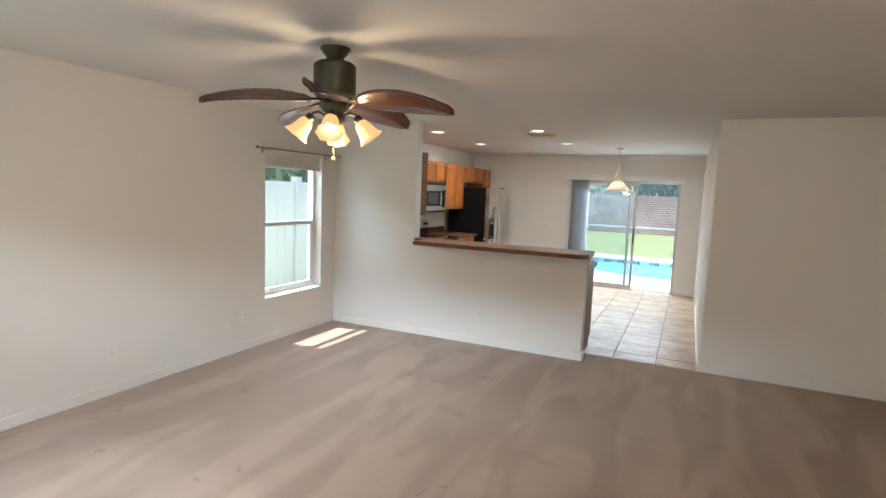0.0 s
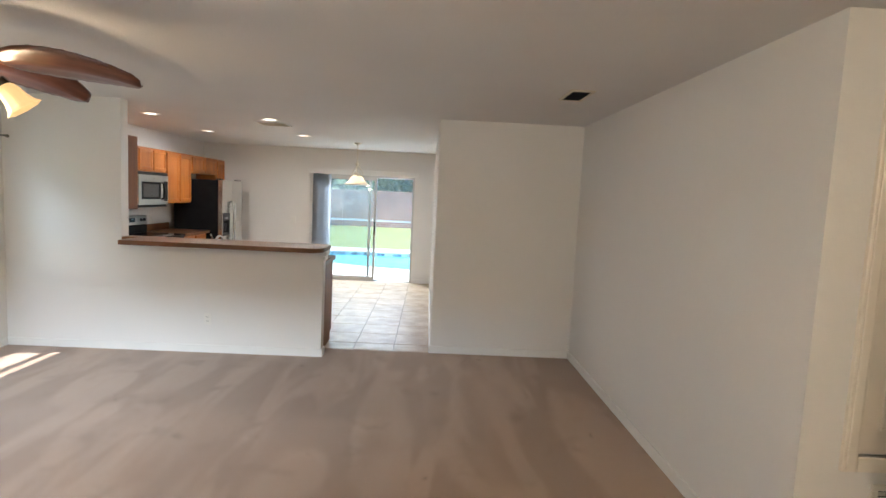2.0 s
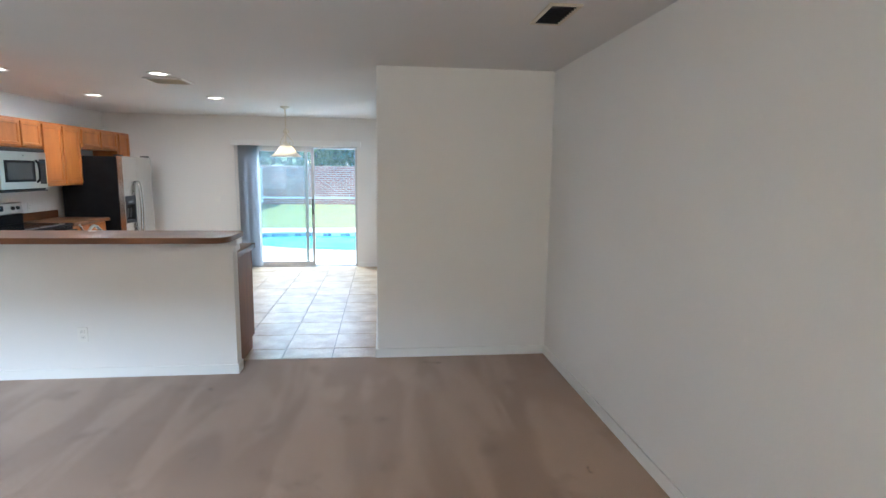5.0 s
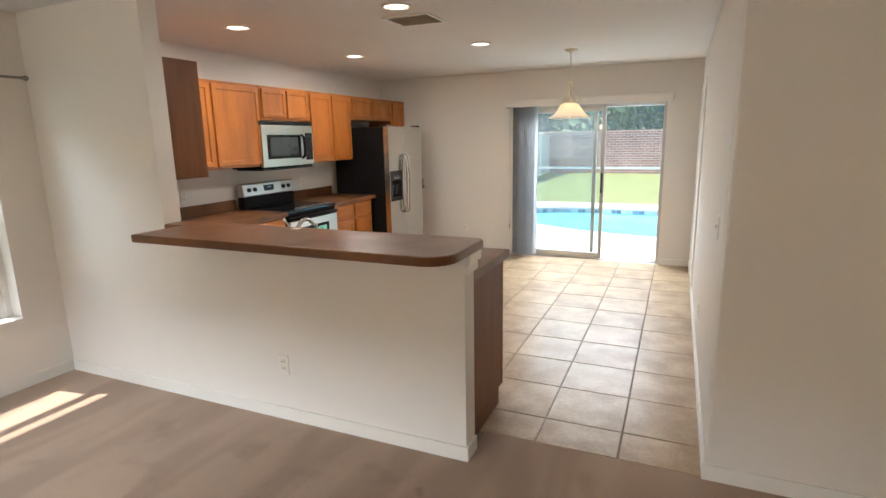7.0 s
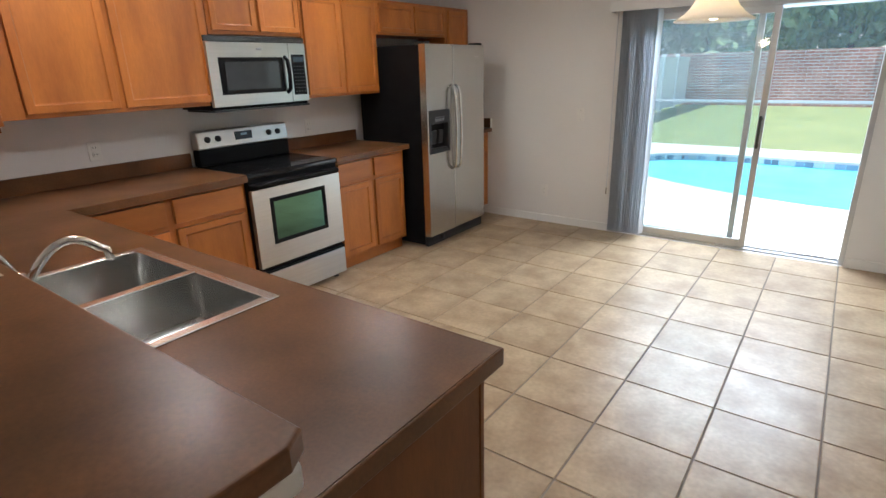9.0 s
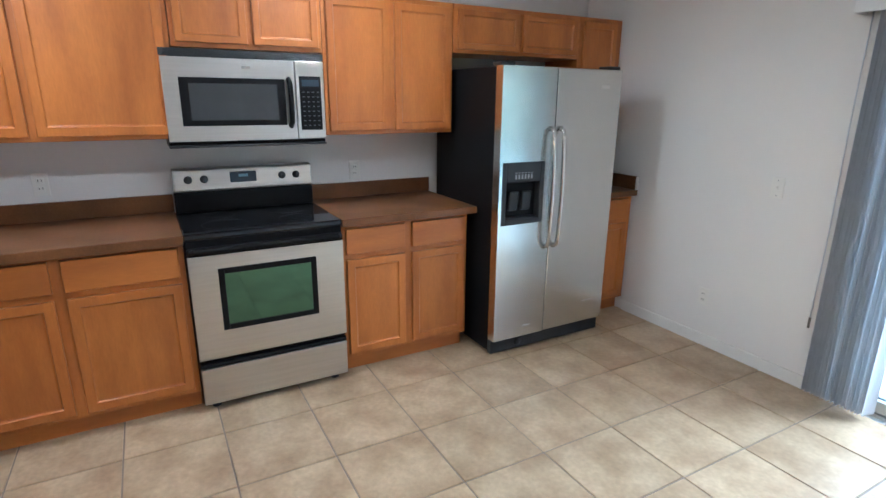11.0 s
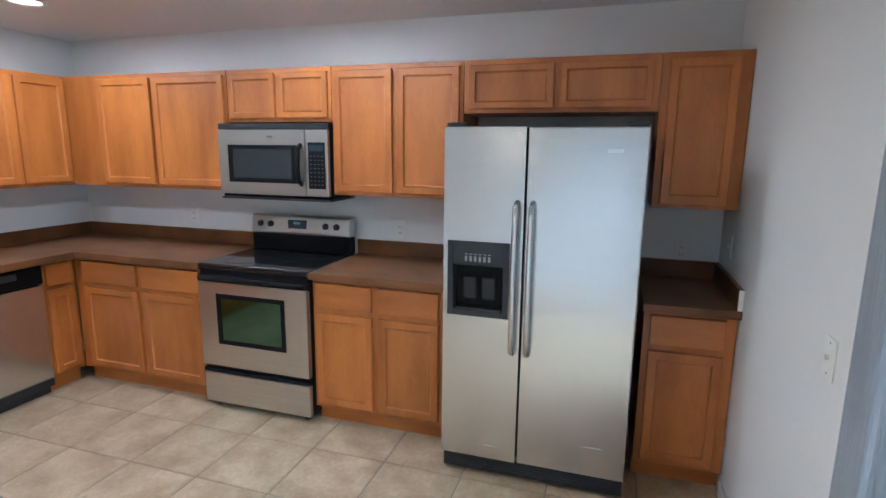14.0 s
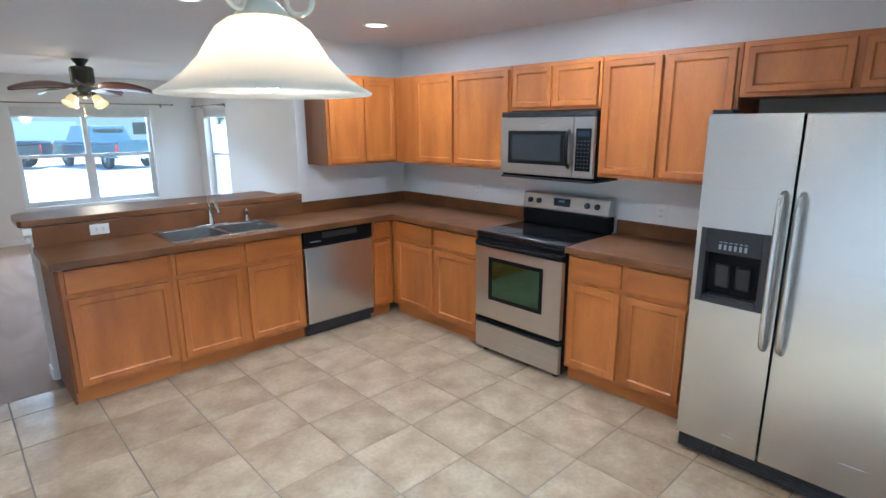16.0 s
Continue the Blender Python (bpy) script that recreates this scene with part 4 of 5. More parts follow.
    for x, y, r in ((0.2, 0.14, 0.11), (0.55, 0.14, 0.085), (0.2, 0.38, 0.085), (0.55, 0.38, 0.11)):
        lathe("burner_ring", burner, [(r - 0.004, 0.0), (r - 0.004, 0.0006), (r, 0.0006), (r, 0.0)], root, pose(x, y, 0.9172), 40)
    for x in (0.06, w - 0.06):
        lathe("foot", M_BLACKP, [(0.022, 0.0), (0.022, 0.012), (0.009, 0.014), (0.009, 0.04)], root, pose(x, 0.03, 0))
        lathe("foot", M_BLACKP, [(0.022, 0.0), (0.022, 0.012), (0.009, 0.014), (0.009, 0.04)], root, pose(x, 0.5, 0))


cooker()


M_KEYS = material("grey_key_print", (0.075, 0.075, 0.078), 0.5)


def microwave():
    y0, y1 = 7.325, 8.09
    w = y1 - y0
    root = thing("microwave_oven", east(-3.66, y0, 1.298), "stainless over-the-range microwave under the wall cabinet", "microwave")
    h = 0.415
    boxes("body", M_BLACK, [(0.0, w, 0.0, 0.36, 0.0, 0.445)], root, 0.004)
    boxes("vent_strip", M_BLACKP, [(0.0, w, -0.018, 0.0, 0.412, 0.446)] + [(0.02, w - 0.02, -0.021, -0.018, 0.417 + 0.008 * i, 0.421 + 0.008 * i) for i in range(3)], root, 0.002)
    dw = w - 0.155
    boxes("door", M_STEELX, [(0.003, dw, -0.028, 0.0, 0.02, 0.092), (0.003, dw, -0.028, 0.0, 0.318, 0.408), (0.003, 0.07, -0.028, 0.0, 0.092, 0.318), (dw - 0.05, dw, -0.028, 0.0, 0.092, 0.318)], root)
    boxes("window_border", M_BLACK, [(0.07, dw - 0.05, -0.0295, -0.002, 0.092, 0.318)], root, 0.003)
    boxes("window", M_MWG, [(0.11, dw - 0.09, -0.0315, -0.0293, 0.118, 0.292)], root, 0.001)
    tube("handle", M_BLACK, [(dw - 0.03, -0.02, 0.085), (dw - 0.03, -0.055, 0.11), (dw - 0.03, -0.063, 0.2), (dw - 0.03, -0.055, 0.295), (dw - 0.03, -0.02, 0.32)], 0.014, root)
    boxes("panel", M_STEELX, [(dw + 0.004, w - 0.003, -0.028, 0.0, 0.02, 0.408)], root, 0.004)
    boxes("keypad", M_BLACK, [(dw + 0.022, w - 0.02, -0.0305, -0.026, 0.065, 0.335)], root, 0.002)
    boxes("display", M_SCREEN, [(dw + 0.034, w - 0.032, -0.032, -0.0303, 0.285, 0.318)], root)
    boxes("keys", M_KEYS, [(dw + 0.036 + 0.025 * i, dw + 0.047 + 0.025 * i, -0.0316, -0.0304, 0.086 + 0.024 * j, 0.091 + 0.024 * j) for i in range(4) for j in range(8)], root)
    boxes("badge", M_CHROME, [(dw / 2 + 0.05, dw / 2 + 0.09, -0.0295, -0.0277, 0.362, 0.374)], root, 0.0008)
    boxes("bottom_plate", M_BLACKP, [(0.0, w, -0.02, 0.30, -0.012, -0.0005)], root, 0.003)


microwave()


def fridge():
    y0, y1 = 8.928, 9.806
    w, top = y1 - y0, 1.702
    root = thing("refrigerator", east(-3.255, y0, 0), "stainless side-by-side refrigerator with black sides", "refrigerator")
    boxes("cabinet", M_BLACK, [(0.004, w - 0.004, 0.02, 0.70, 0.02, 1.70)], root, 0.006)
    split = 0.377
    # dispenser recess in the freezer door
    a0, a1, c0, c1 = 0.022, 0.318, 0.826, 1.186
    z0 = 0.105
    bm = bmesh.new()
    for b in ((0.002, a0, z0, top), (a1, split - 0.004, z0, top), (a0, a1, z0, c0), (a0, a1, c1, top)):
        add_box(bm, (b[0], b[1], -0.05, 0.014, b[2], b[3]))
    bmesh.ops.remove_doubles(bm, verts=bm.verts, dist=1e-5)
    done(bm, "freezer_door", M_STEEL, root)
    boxes("door", M_STEEL, [(split + 0.004, w - 0.002, -0.05, 0.014, z0, top)], root, 0.007, 3)
    boxes("dispenser_frame", M_BLACKP, [(a0, a0 + 0.03, -0.054, -0.0, c0, c1), (a1 - 0.03, a1, -0.054, 0, c0, c1), (a0 + 0.03, a1 - 0.03, -0.054, 0, c1 - 0.115, c1), (a0 + 0.03, a1 - 0.03, -0.054, 0, c0, c0 + 0.03)], root, 0.005)
    boxes("dispenser_back", M_BLACK, [(a0 + 0.01, a1 - 0.01, -0.004, 0.01, c0 + 0.01, c1 - 0.05)], root)
    boxes("dispenser_tray", M_BLACKP, [(a0 + 0.04, a1 - 0.04, -0.05, -0.004, c0 + 0.03, c0 + 0.04)], root, 0.002)
    for x in (0.125, 0.215):
        bm = bmesh.new()
        add_box(bm, (x - 0.034, x + 0.034, -0.034, -0.02, c0 + 0.075, c0 + 0.19), 0.012, 3)
        for q in bm.verts:
            q.co.y += (q.co.z - c0 - 0.19) * -0.12
        done(bm, "paddle", M_BLACKP, root)
    boxes("dispenser_buttons", M_GREY, [(a0 + 0.085 + 0.022 * i, a0 + 0.097 + 0.022 * i, -0.0555, -0.0535, c1 - 0.095, c1 - 0.07) for i in range(6)], root, 0.001)
    boxes("dispenser_labels", M_GREY, [(a0 + 0.085 + 0.022 * i, a0 + 0.099 + 0.022 * i, -0.055, -0.0537, c1 - 0.062, c1 - 0.058) for i in range(6)], root)
    for x in (split - 0.034, split + 0.036):
        pts = [(x, -0.05, 0.665), (x, -0.085, 0.685)] + [(x, -0.095 - 0.012 * math.sin(math.pi * k / 8), 0.72 + 0.60 * k / 8) for k in range(9)] + [(x, -0.085, 1.355), (x, -0.05, 1.372)]
        tube("handle", M_STEEL, pts, 0.0135, root, 12)
    boxes("kick_grille", M_BLACKP, [(0.004, w - 0.004, -0.018, 0.02, 0.012, 0.098)] + [(0.06, w - 0.06, -0.022, -0.017, 0.03 + 0.014 * i, 0.036 + 0.014 * i) for i in range(4)], root, 0.002)
    lathe("filter_knob", M_BLACKP, [(0.001, 0.014), (0.02, 0.014), (0.024, 0.0)], root, pose(0.2, -0.022, 0.058, 90, 0, 0), 18)
    for x in (0.05, w - 0.05):
        boxes("hinge_cap", M_BLACKP, [(x - 0.045, x + 0.045, -0.03, 0.06, 1.7025, 1.722)], root, 0.006)
    boxes("badge", M_CHROME, [(w - 0.165, w - 0.10, -0.0515, -0.0495, 1.592, 1.612)], root, 0.0008)


fridge()


# ---- wall plates ----
def plate(m, kind, label):
    """A cover plate; local x across, z up, face towards -y."""
    root = thing("wall_" + kind, m, label, kind, "wall plates")
    boxes("plate", M_WHITEP, [(-0.035, 0.035, -0.006, 0, -0.057, 0.057)], root, 0.0025)
    if kind == "outlet":
        boxes("socket", M_WHITEP, [(-0.017, 0.017, -0.009, -0.005, z - 0.014, z + 0.014) for z in (-0.02, 0.02)], root, 0.003)
        for x in (-0.007, 0.007):
            for z in (-0.02, 0.02):
                boxes("slot", M_BLACKP, [(x - 0.0015, x + 0.0015, -0.0096, -0.0088, z - 0.004, z + 0.006)], root)
    else:
        boxes("toggle", M_WHITEP, [(-0.005, 0.005, -0.017, -0.005, -0.004, 0.012)], root, 0.002)
        boxes("screw", M_GREY, [(-0.003, 0.003, -0.0072, -0.0058, z - 0.003, z + 0.003) for z in (-0.042, 0.042)], root, 0.001)


for y, z in ((2.842, 0.33), (4.158, 0.325), (3.99, 0.33)):
    plate(pose(XL, y, z, 0, 0, 90), "outlet", "white duplex outlet low on the side wall")
plate(pose(-2.06, YP, 0.33), "outlet", "white duplex outlet on the half wall")
plate(pose(XJ, 6.30, 1.10, 0, 0, -90), "switch", "white toggle switch on the passage wall")
plate(pose(XJ, 7.50, 0.31, 0, 0, -90), "outlet", "white duplex outlet on the kitchen side wall")
for y, z in ((8.376, 1.085), (6.744, 1.10), (10.056, 1.06)):
    plate(pose(XK, y, z, 0, 0, 90), "outlet", "white duplex outlet above the countertop")
plate(pose(-2.43, YB, 1.07, 0, 0, 0), "switch", "white toggle switch on the back wall")
plate(pose(-2.77, YB, 0.32, 0, 0, 0), "outlet", "white duplex outlet on the back wall")
plate(pose(-3.77, YB, 1.14, 0, 0, 0), "switch", "white toggle switch over the corner counter")
plate(pose(-1.35, 5.741, 0.985, 0, 90, 180), "outlet", "white outlet on the bar backsplash")


# ---- ceiling fittings ----
def recessed_light(x, y):
    root = thing("recessed_light", pose(x, y, CEIL), "white recessed ceiling light, switched on", "ceiling light", "recessed kitchen lights")
    lathe("trim_ring", M_TRIM, [(0.098, -0.0005), (0.096, -0.009), (0.078, -0.011), (0.074, -0.0005)], root, None, 36)
    lathe("lens", M_CAN, [(0.001, -0.002), (0.073, -0.002)], root, None, 36)


for cx, cy in CANS:
    recessed_light(cx, cy)


def ceiling_vent(x0, x1, y0, y1, mat, label, n, along, slat_mat):
    root = thing("ceiling_vent", pose((x0 + x1) / 2, (y0 + y1) / 2, CEIL), label, "vent")
    w, d = (x1 - x0) / 2, (y1 - y0) / 2
    t = 0.022
    boxes("frame", mat, [(-w, w, -d, -d + t, -0.012, -0.0005), (-w, w, d - t, d, -0.012, -0.0005), (-w, -w + t, -d + t, d - t, -0.012, -0.0005), (w - t, w, -d + t, d - t, -0.012, -0.0005)], root, 0.003)
    # flat black sheet on the ceiling, painted dark for the unlit opening
    boxes("duct_shade_sheet", M_BLACK, [(-w + 0.01, w - 0.01, -d + 0.01, d - 0.01, -0.0015, -0.0003)], root)
    first = None
    for i in range(n):
        k = (i + 0.5) / n
        if along == "x":
            m, b = pose(0, -d + t + k * 2 * (d - t), -0.008, 40, 0, 0), (-w + t, w - t, -0.005, 0.005, -0.0012, 0.0012)
        else:
            m, b = pose(-w + t + k * 2 * (w - t), 0, -0.008, 0, 40, 0), (-0.005, 0.005, -d + t, d - t, -0.0012, 0.0012)
        if first is None:
            first = boxes("slat", slat_mat, [b], root)
            o = first
        else:
            o = new("slat", first.data)
            o.parent = root
        o.matrix_local = m


ceiling_vent(0.94, 1.11, 4.17, 4.53, M_CREAM, "dark-slotted ceiling air vent over the living room", 9, "x", M_BLACKP)
ceiling_vent(-2.03, -1.68, 6.80, 7.12, M_TRIM, "white louvred ceiling air vent in the kitchen", 9, "x", M_CREAM)


def entry_lamp():
    root = thing("flush_ceiling_lamp", pose(0.75, -0.35, CEIL), "white flush ceiling lamp in the entry, switched on", "ceiling light")
    lathe("base", M_BRASS, [(0.15, 0.0), (0.15, -0.02), (0.14, -0.028)], root)
    lathe("glass_dome", M_PSHADE, [(0.14, -0.024), (0.135, -0.045), (0.11, -0.072), (0.06, -0.088), (0.01, -0.092)], root)


entry_lamp()


def ceiling_fan():
    root = thing("ceiling_fan", pose(FAN[0], FAN[1], CEIL), "bronze ceiling fan with carved leaf blades and four lit glass shades", "ceiling fan")
    lathe("canopy", M_BRONZE, [(0.08, 0.0), (0.082, -0.012), (0.07, -0.02), (0.068, -0.03), (0.05, -0.05), (0.042, -0.075), (0.03, -0.08)], root)
    lathe("motor", M_BRONZE, [(0.03, -0.072), (0.09, -0.076), (0.112, -0.09), (0.115, -0.10), (0.115, -0.245), (0.108, -0.256), (0.1, -0.258), (0.1, -0.275), (0.06, -0.28)], root)
    lathe("switch_housing", M_BRONZE, [(0.06, -0.28), (0.07, -0.29), (0.072, -0.325), (0.05, -0.345), (0.055, -0.36), (0.06, -0.385), (0.03, -0.41), (0.006, -0.42)], root)
    blade = None
    for i in range(5):
        m = pose(0, 0, -0.295, 0, 0, 12 + 72 * i) @ pose(0.0, 0, 0, -22, 0, 0)
        if blade is None:
            bm = bmesh.new()
            cols, rows = 9, 22
            grid = []
            for r in range(rows + 1):
                u = r / rows
                half = 0.03 + 0.078 * math.sin(math.pi * min(1, u ** 0.75 * 0.97)) ** 0.8
                if u > 0.985:
                    half = 0.02
                line = []
                for q in range(cols):
                    s = 2 * q / (cols - 1) - 1
                    vein = 0.004 * abs(math.sin(9 * math.pi * (u - 0.16 * abs(s)))) + 0.006 * max(0, 1 - abs(s) * 6)
                    line.append((0.13 + 0.55 * u, s * half, 0.012 * s * s + 0.045 * u * (1 - u) - 0.06 * u ** 2 - vein))
                grid.append(line)
            vt = [[bm.verts.new((x, y, z + 0.008)) for x, y, z in line] for line in grid]
            vb = [[bm.verts.new(p) for p in line] for line in grid]
            for g, flip in ((vt, False), (vb, True)):
                for r in range(rows):
                    for q in range(cols - 1):
                        f = (g[r][q], g[r + 1][q], g[r + 1][q + 1], g[r][q + 1])
                        bm.faces.new(f[::-1] if flip else f)
            rim = [(r, 0) for r in range(rows + 1)] + [(rows, q) for q in range(1, cols)] + [(r, cols - 1) for r in range(rows - 1, -1, -1)] + [(0, q) for q in range(cols - 2, 0, -1)]
            for a, b in zip(rim, rim[1:] + rim[:1]):
                bm.faces.new((vt[a[0]][a[1]], vb[a[0]][a[1]], vb[b[0]][b[1]], vt[b[0]][b[1]]))
            blade = done(bm, "blade", M_BLADE, root, True)
            arm = boxes("blade_arm", M_BRONZE, [(0.06, 0.16, -0.016, 0.016, 0.008, 0.018), (0.14, 0.21, -0.035, 0.035, 0.012, 0.019)], root, 0.004)
            blade.matrix_local = arm.matrix_local = m
        else:
            for src in (blade, arm):
                o = new(src.name.split(".")[0], src.data)
                o.parent = root
                o.matrix_local = m
    for i in range(4):
        a = radians(30 + 90 * i)
        cx, cy = math.cos(a), math.sin(a)
        tube("lamp_arm", M_BRONZE, [(0.05 * cx, 0.05 * cy, -0.36), (0.085 * cx, 0.085 * cy, -0.345), (0.115 * cx, 0.115 * cy, -0.352), (0.125 * cx, 0.125 * cy, -0.372)], 0.008, root)
        m = pose(0.125 * cx, 0.125 * cy, -0.37) @ pose(0, 0, 0, 0, 0, 30 + 90 * i) @ pose(0, 0, 0, 0, -38, 0)
        lathe("socket", M_BRONZE, [(0.004, 0.012), (0.022, 0.01), (0.026, -0.02), (0.02, -0.024)], root, m)
        lathe("glass_shade", M_BULB, [(0.021, -0.02), (0.034, -0.03), (0.043, -0.055), (0.046, -0.085), (0.056, -0.115), (0.07, -0.135), (0.068, -0.136), (0.053, -0.115), (0.043, -0.085), (0.04, -0.055), (0.03, -0.032)],
              root, m, 32, 0.07, 8)
        lathe("bulb", M_BULBC, [(0.001, -0.10), (0.016, -0.095), (0.022, -0.078), (0.018, -0.055), (0.012, -0.03)], root, m, 16)
    tube("pull_chain", M_BRASS, [(0.02, -0.03, -0.40), (0.021, -0.031, -0.50), (0.02, -0.03, -0.585)], 0.0018, root, 6)
    lathe("pull_knob", M_BRASS, [(0.001, -0.612), (0.007, -0.606), (0.008, -0.595), (0.002, -0.583)], root, pose(0.02, -0.03, 0), 12)


ceiling_fan()


def pendant():
    root = thing("pendant_lamp", pose(PEND[0], PEND[1], 0), "cream scrollwork pendant lamp with lit alabaster glass bell", "pendant lamp")
    lathe("canopy", M_CREAM, [(0.062, CEIL), (0.062, CEIL - 0.008), (0.045, CEIL - 0.02), (0.012, CEIL - 0.03), (0.006, CEIL - 0.04)], root)
    link = None
    n = 9
    for i in range(n):
        z = CEIL - 0.05 - i * (0.235 / n)
        m = pose(0, 0, z, 0, 0, 90 * (i % 2))
        if link is None:
            link = tube("chain_link", M_CREAM, [(0.008 * math.cos(a), 0, 0.018 * math.sin(a)) for a in [2 * math.pi * k / 12 for k in range(13)]], 0.0028, root, 6)
            link.matrix_local = m
        else:
            o = new("chain_link", link.data)
            o.parent = root
            o.matrix_local = m
    lathe("stem", M_CREAM, [(0.004, 2.10), (0.012, 2.09), (0.008, 2.07), (0.02, 2.055), (0.024, 2.04), (0.012, 2.02), (0.007, 2.0), (0.007, 1.93), (0.016, 1.91), (0.034, 1.895), (0.052, 1.875), (0.055, 1.855), (0.05, 1.845)], root)
    scroll = None
    for i in range(3):
        m = pose(0, 0, 0, 0, 0, 25 + 120 * i)
        if scroll is None:
            pts = []
            for k in range(31):
                u = k / 30
                if u < 0.6:
                    q = u / 0.6
                    pts.append((0.012 + 0.085 * math.sin(q * math.pi / 2) ** 1.6, 0, 2.03 - 0.13 * q))
                else:
                    q = (u - 0.6) / 0.4
                    a = -q * 1.6 * math.pi
                    rr = 0.03 * (1 - 0.55 * q)
                    pts.append((0.067 + rr * math.cos(a), 0, 1.90 + rr * math.sin(a)))
            scroll = tube("scroll", M_CREAM, pts, 0.0055, root, 8)
            small = tube("scroll", M_CREAM, [(0.01 + 0.03 * math.sin(a * 0.9), 0, 2.06 + 0.022 * math.cos(a * 1.4)) for a in [k / 4 for k in range(13)]], 0.004, root, 8)
            scroll.matrix_local = small.matrix_local = m
        else:
            for src in (scroll, small):
                o = new("scroll", src.data)
                o.parent = root
                o.matrix_local = m
    prof = [(0.045, 1.85), (0.062, 1.845), (0.085, 1.825), (0.102, 1.795), (0.118, 1.765), (0.142, 1.735), (0.172, 1.708), (0.196, 1.692), (0.195, 1.688), (0.168, 1.703), (0.138, 1.729), (0.112, 1.762), (0.096, 1.793), (0.08, 1.818), (0.05, 1.84)]
    lathe("glass_bell", M_ALABASTER, [(q * 1.06, 1.87 + (z - 1.85) * 0.90) for q, z in prof], root, None, 48)
    lathe("bulb", M_BULBC, [(0.001, 1.728), (0.02, 1.733), (0.03, 1.75), (0.025, 1.785), (0.014, 1.81), (0.014, 1.84)], root, None, 20)


pendant()

# ---- outdoors ----
GZ = -0.10
PX, PY, PA, PB = 1.6, 14.5, 5.0, 1.75


def pool_outline(k=0.0, n=64):
    pts = []
    for i in range(n):
        a = 2 * math.pi * i / n
        c, s = math.cos(a), math.sin(a)
        x, y = abs(c) ** 0.65 * (1 if c > 0 else -1) * (PA + k), abs(s) ** 0.75 * (1 if s > 0 else -1) * (PB + k)
        pts.append((PX + x, PY + y + 0.25 * math.sin(x * 0.9)))
    return pts


def ground():
    """One sheet to the horizon, with the pool cut out of it."""
    bm = bmesh.new()
    inner = [bm.verts.new((x, y, GZ - 0.03)) for x, y in pool_outline(0.05)]
    outer = []
    for x, y in pool_outline(0.05):
        d = Vector((x - PX, y - PY)).normalized() * 1500
        outer.append(bm.verts.new((PX + d.x, PY + d.y, GZ - 0.03)))
    n = len(inner)
    for i in range(n):
        bm.faces.new((inner[i], inner[(i + 1) % n], outer[(i + 1) % n], outer[i]))
    structure(done(bm, "ground", M_GRASS), "mown green lawn", "lawn")


ground()


def patio():
    bm = bmesh.new()
    pts = pool_outline(0.0)
    n = len(pts)
    out = []
    for x, y in pts:
        d = Vector((x - PX, y - PY))
        k = min((8.4 if d.x > 0 else 7.6) / max(abs(d.x), 1e-6), (2.55 if d.y > 0 else 4.08) / max(abs(d.y), 1e-6))
        out.append((PX + d.x * k, PY + d.y * k))
    lo = [[bm.verts.new((x, y, z)) for x, y in row] for row, z in ((pts, GZ - 0.02), (pts, GZ + 0.03), (out, GZ + 0.02), (out, GZ - 0.06))]
    for a, b in zip(lo, lo[1:]):
        for i in range(n):
            bm.faces.new((a[i], a[(i + 1) % n], b[(i + 1) % n], b[i]))
    structure(done(bm, "pavement_patio", M_CONC), "pale sunlit concrete pool deck", "patio")
    bm = bmesh.new()
    top = [bm.verts.new((x, y, GZ - 0.012)) for x, y in pts]
    low = [bm.verts.new((x, y, GZ - 1.3)) for x, y in pts]
    for i in range(n):
        bm.faces.new((top[i], top[(i + 1) % n], low[(i + 1) % n], low[i]))
    bm.faces.new(low)
    basin = structure(done(bm, "pool_basin", M_POOLW), "pale blue plastered swimming pool basin", "pool")
    bm = bmesh.new()
    bm.faces.new([bm.verts.new((x, y, GZ - 0.10)) for x, y in pool_outline(-0.004)])
    w = structure(done(bm, "water_pool", M_WATER), "clear turquoise pool water", "water")
    w.visible_shadow = False
    # waterline tiles
    fine = pool_outline(-0.012, 220)
    mesh = {}
    for i in range(220):
        x, y = fine[i]
        x2, y2 = fine[(i + 1) % 220]
        if y < PY:
            continue
        dx, dy = x2 - x, y2 - y
        length = math.hypot(dx, dy)
        mat = M_POOLT if (i // 2) % 2 else M_POOLT2
        key = (round(length, 2), mat.name)
        m = pose((x + x2) / 2, (y + y2) / 2, GZ - 0.05, 0, 0, math.degrees(math.atan2(dy, dx)))
        if key not in mesh:
            o = boxes("tile", mat, [(-length / 2 + 0.003, length / 2 - 0.003, -0.006, 0.006, -0.04, 0.04)], basin)
            mesh[key] = o.data
        else:
            o = new("tile", mesh[key])
            o.parent = basin
        o.matrix_world = m


patio()


def enclosure():
    root = thing("pool_screen_frame", pose(0, 17.0, GZ), "grey aluminium screen enclosure frame round the pool deck", "screen frame")
    for x in (-5.0, 4.0, 7.5):
        boxes("post", M_ALU, [(x, x + 0.05, -0.02, 0.03, 0, 2.6)], root, 0.004)
    for z in (0.86, 2.44):
        boxes("rail", M_ALU, [(-5.0, 7.55, -0.02, 0.022, z, z + 0.045)], root, 0.004)
    boxes("screen_mesh", M_SCREENMESH, [(-4.95, 4.0, 0.004, 0.005, 0.03, 2.44), (4.05, 7.5, 0.004, 0.005, 0.03, 2.44)], root)


enclosure()


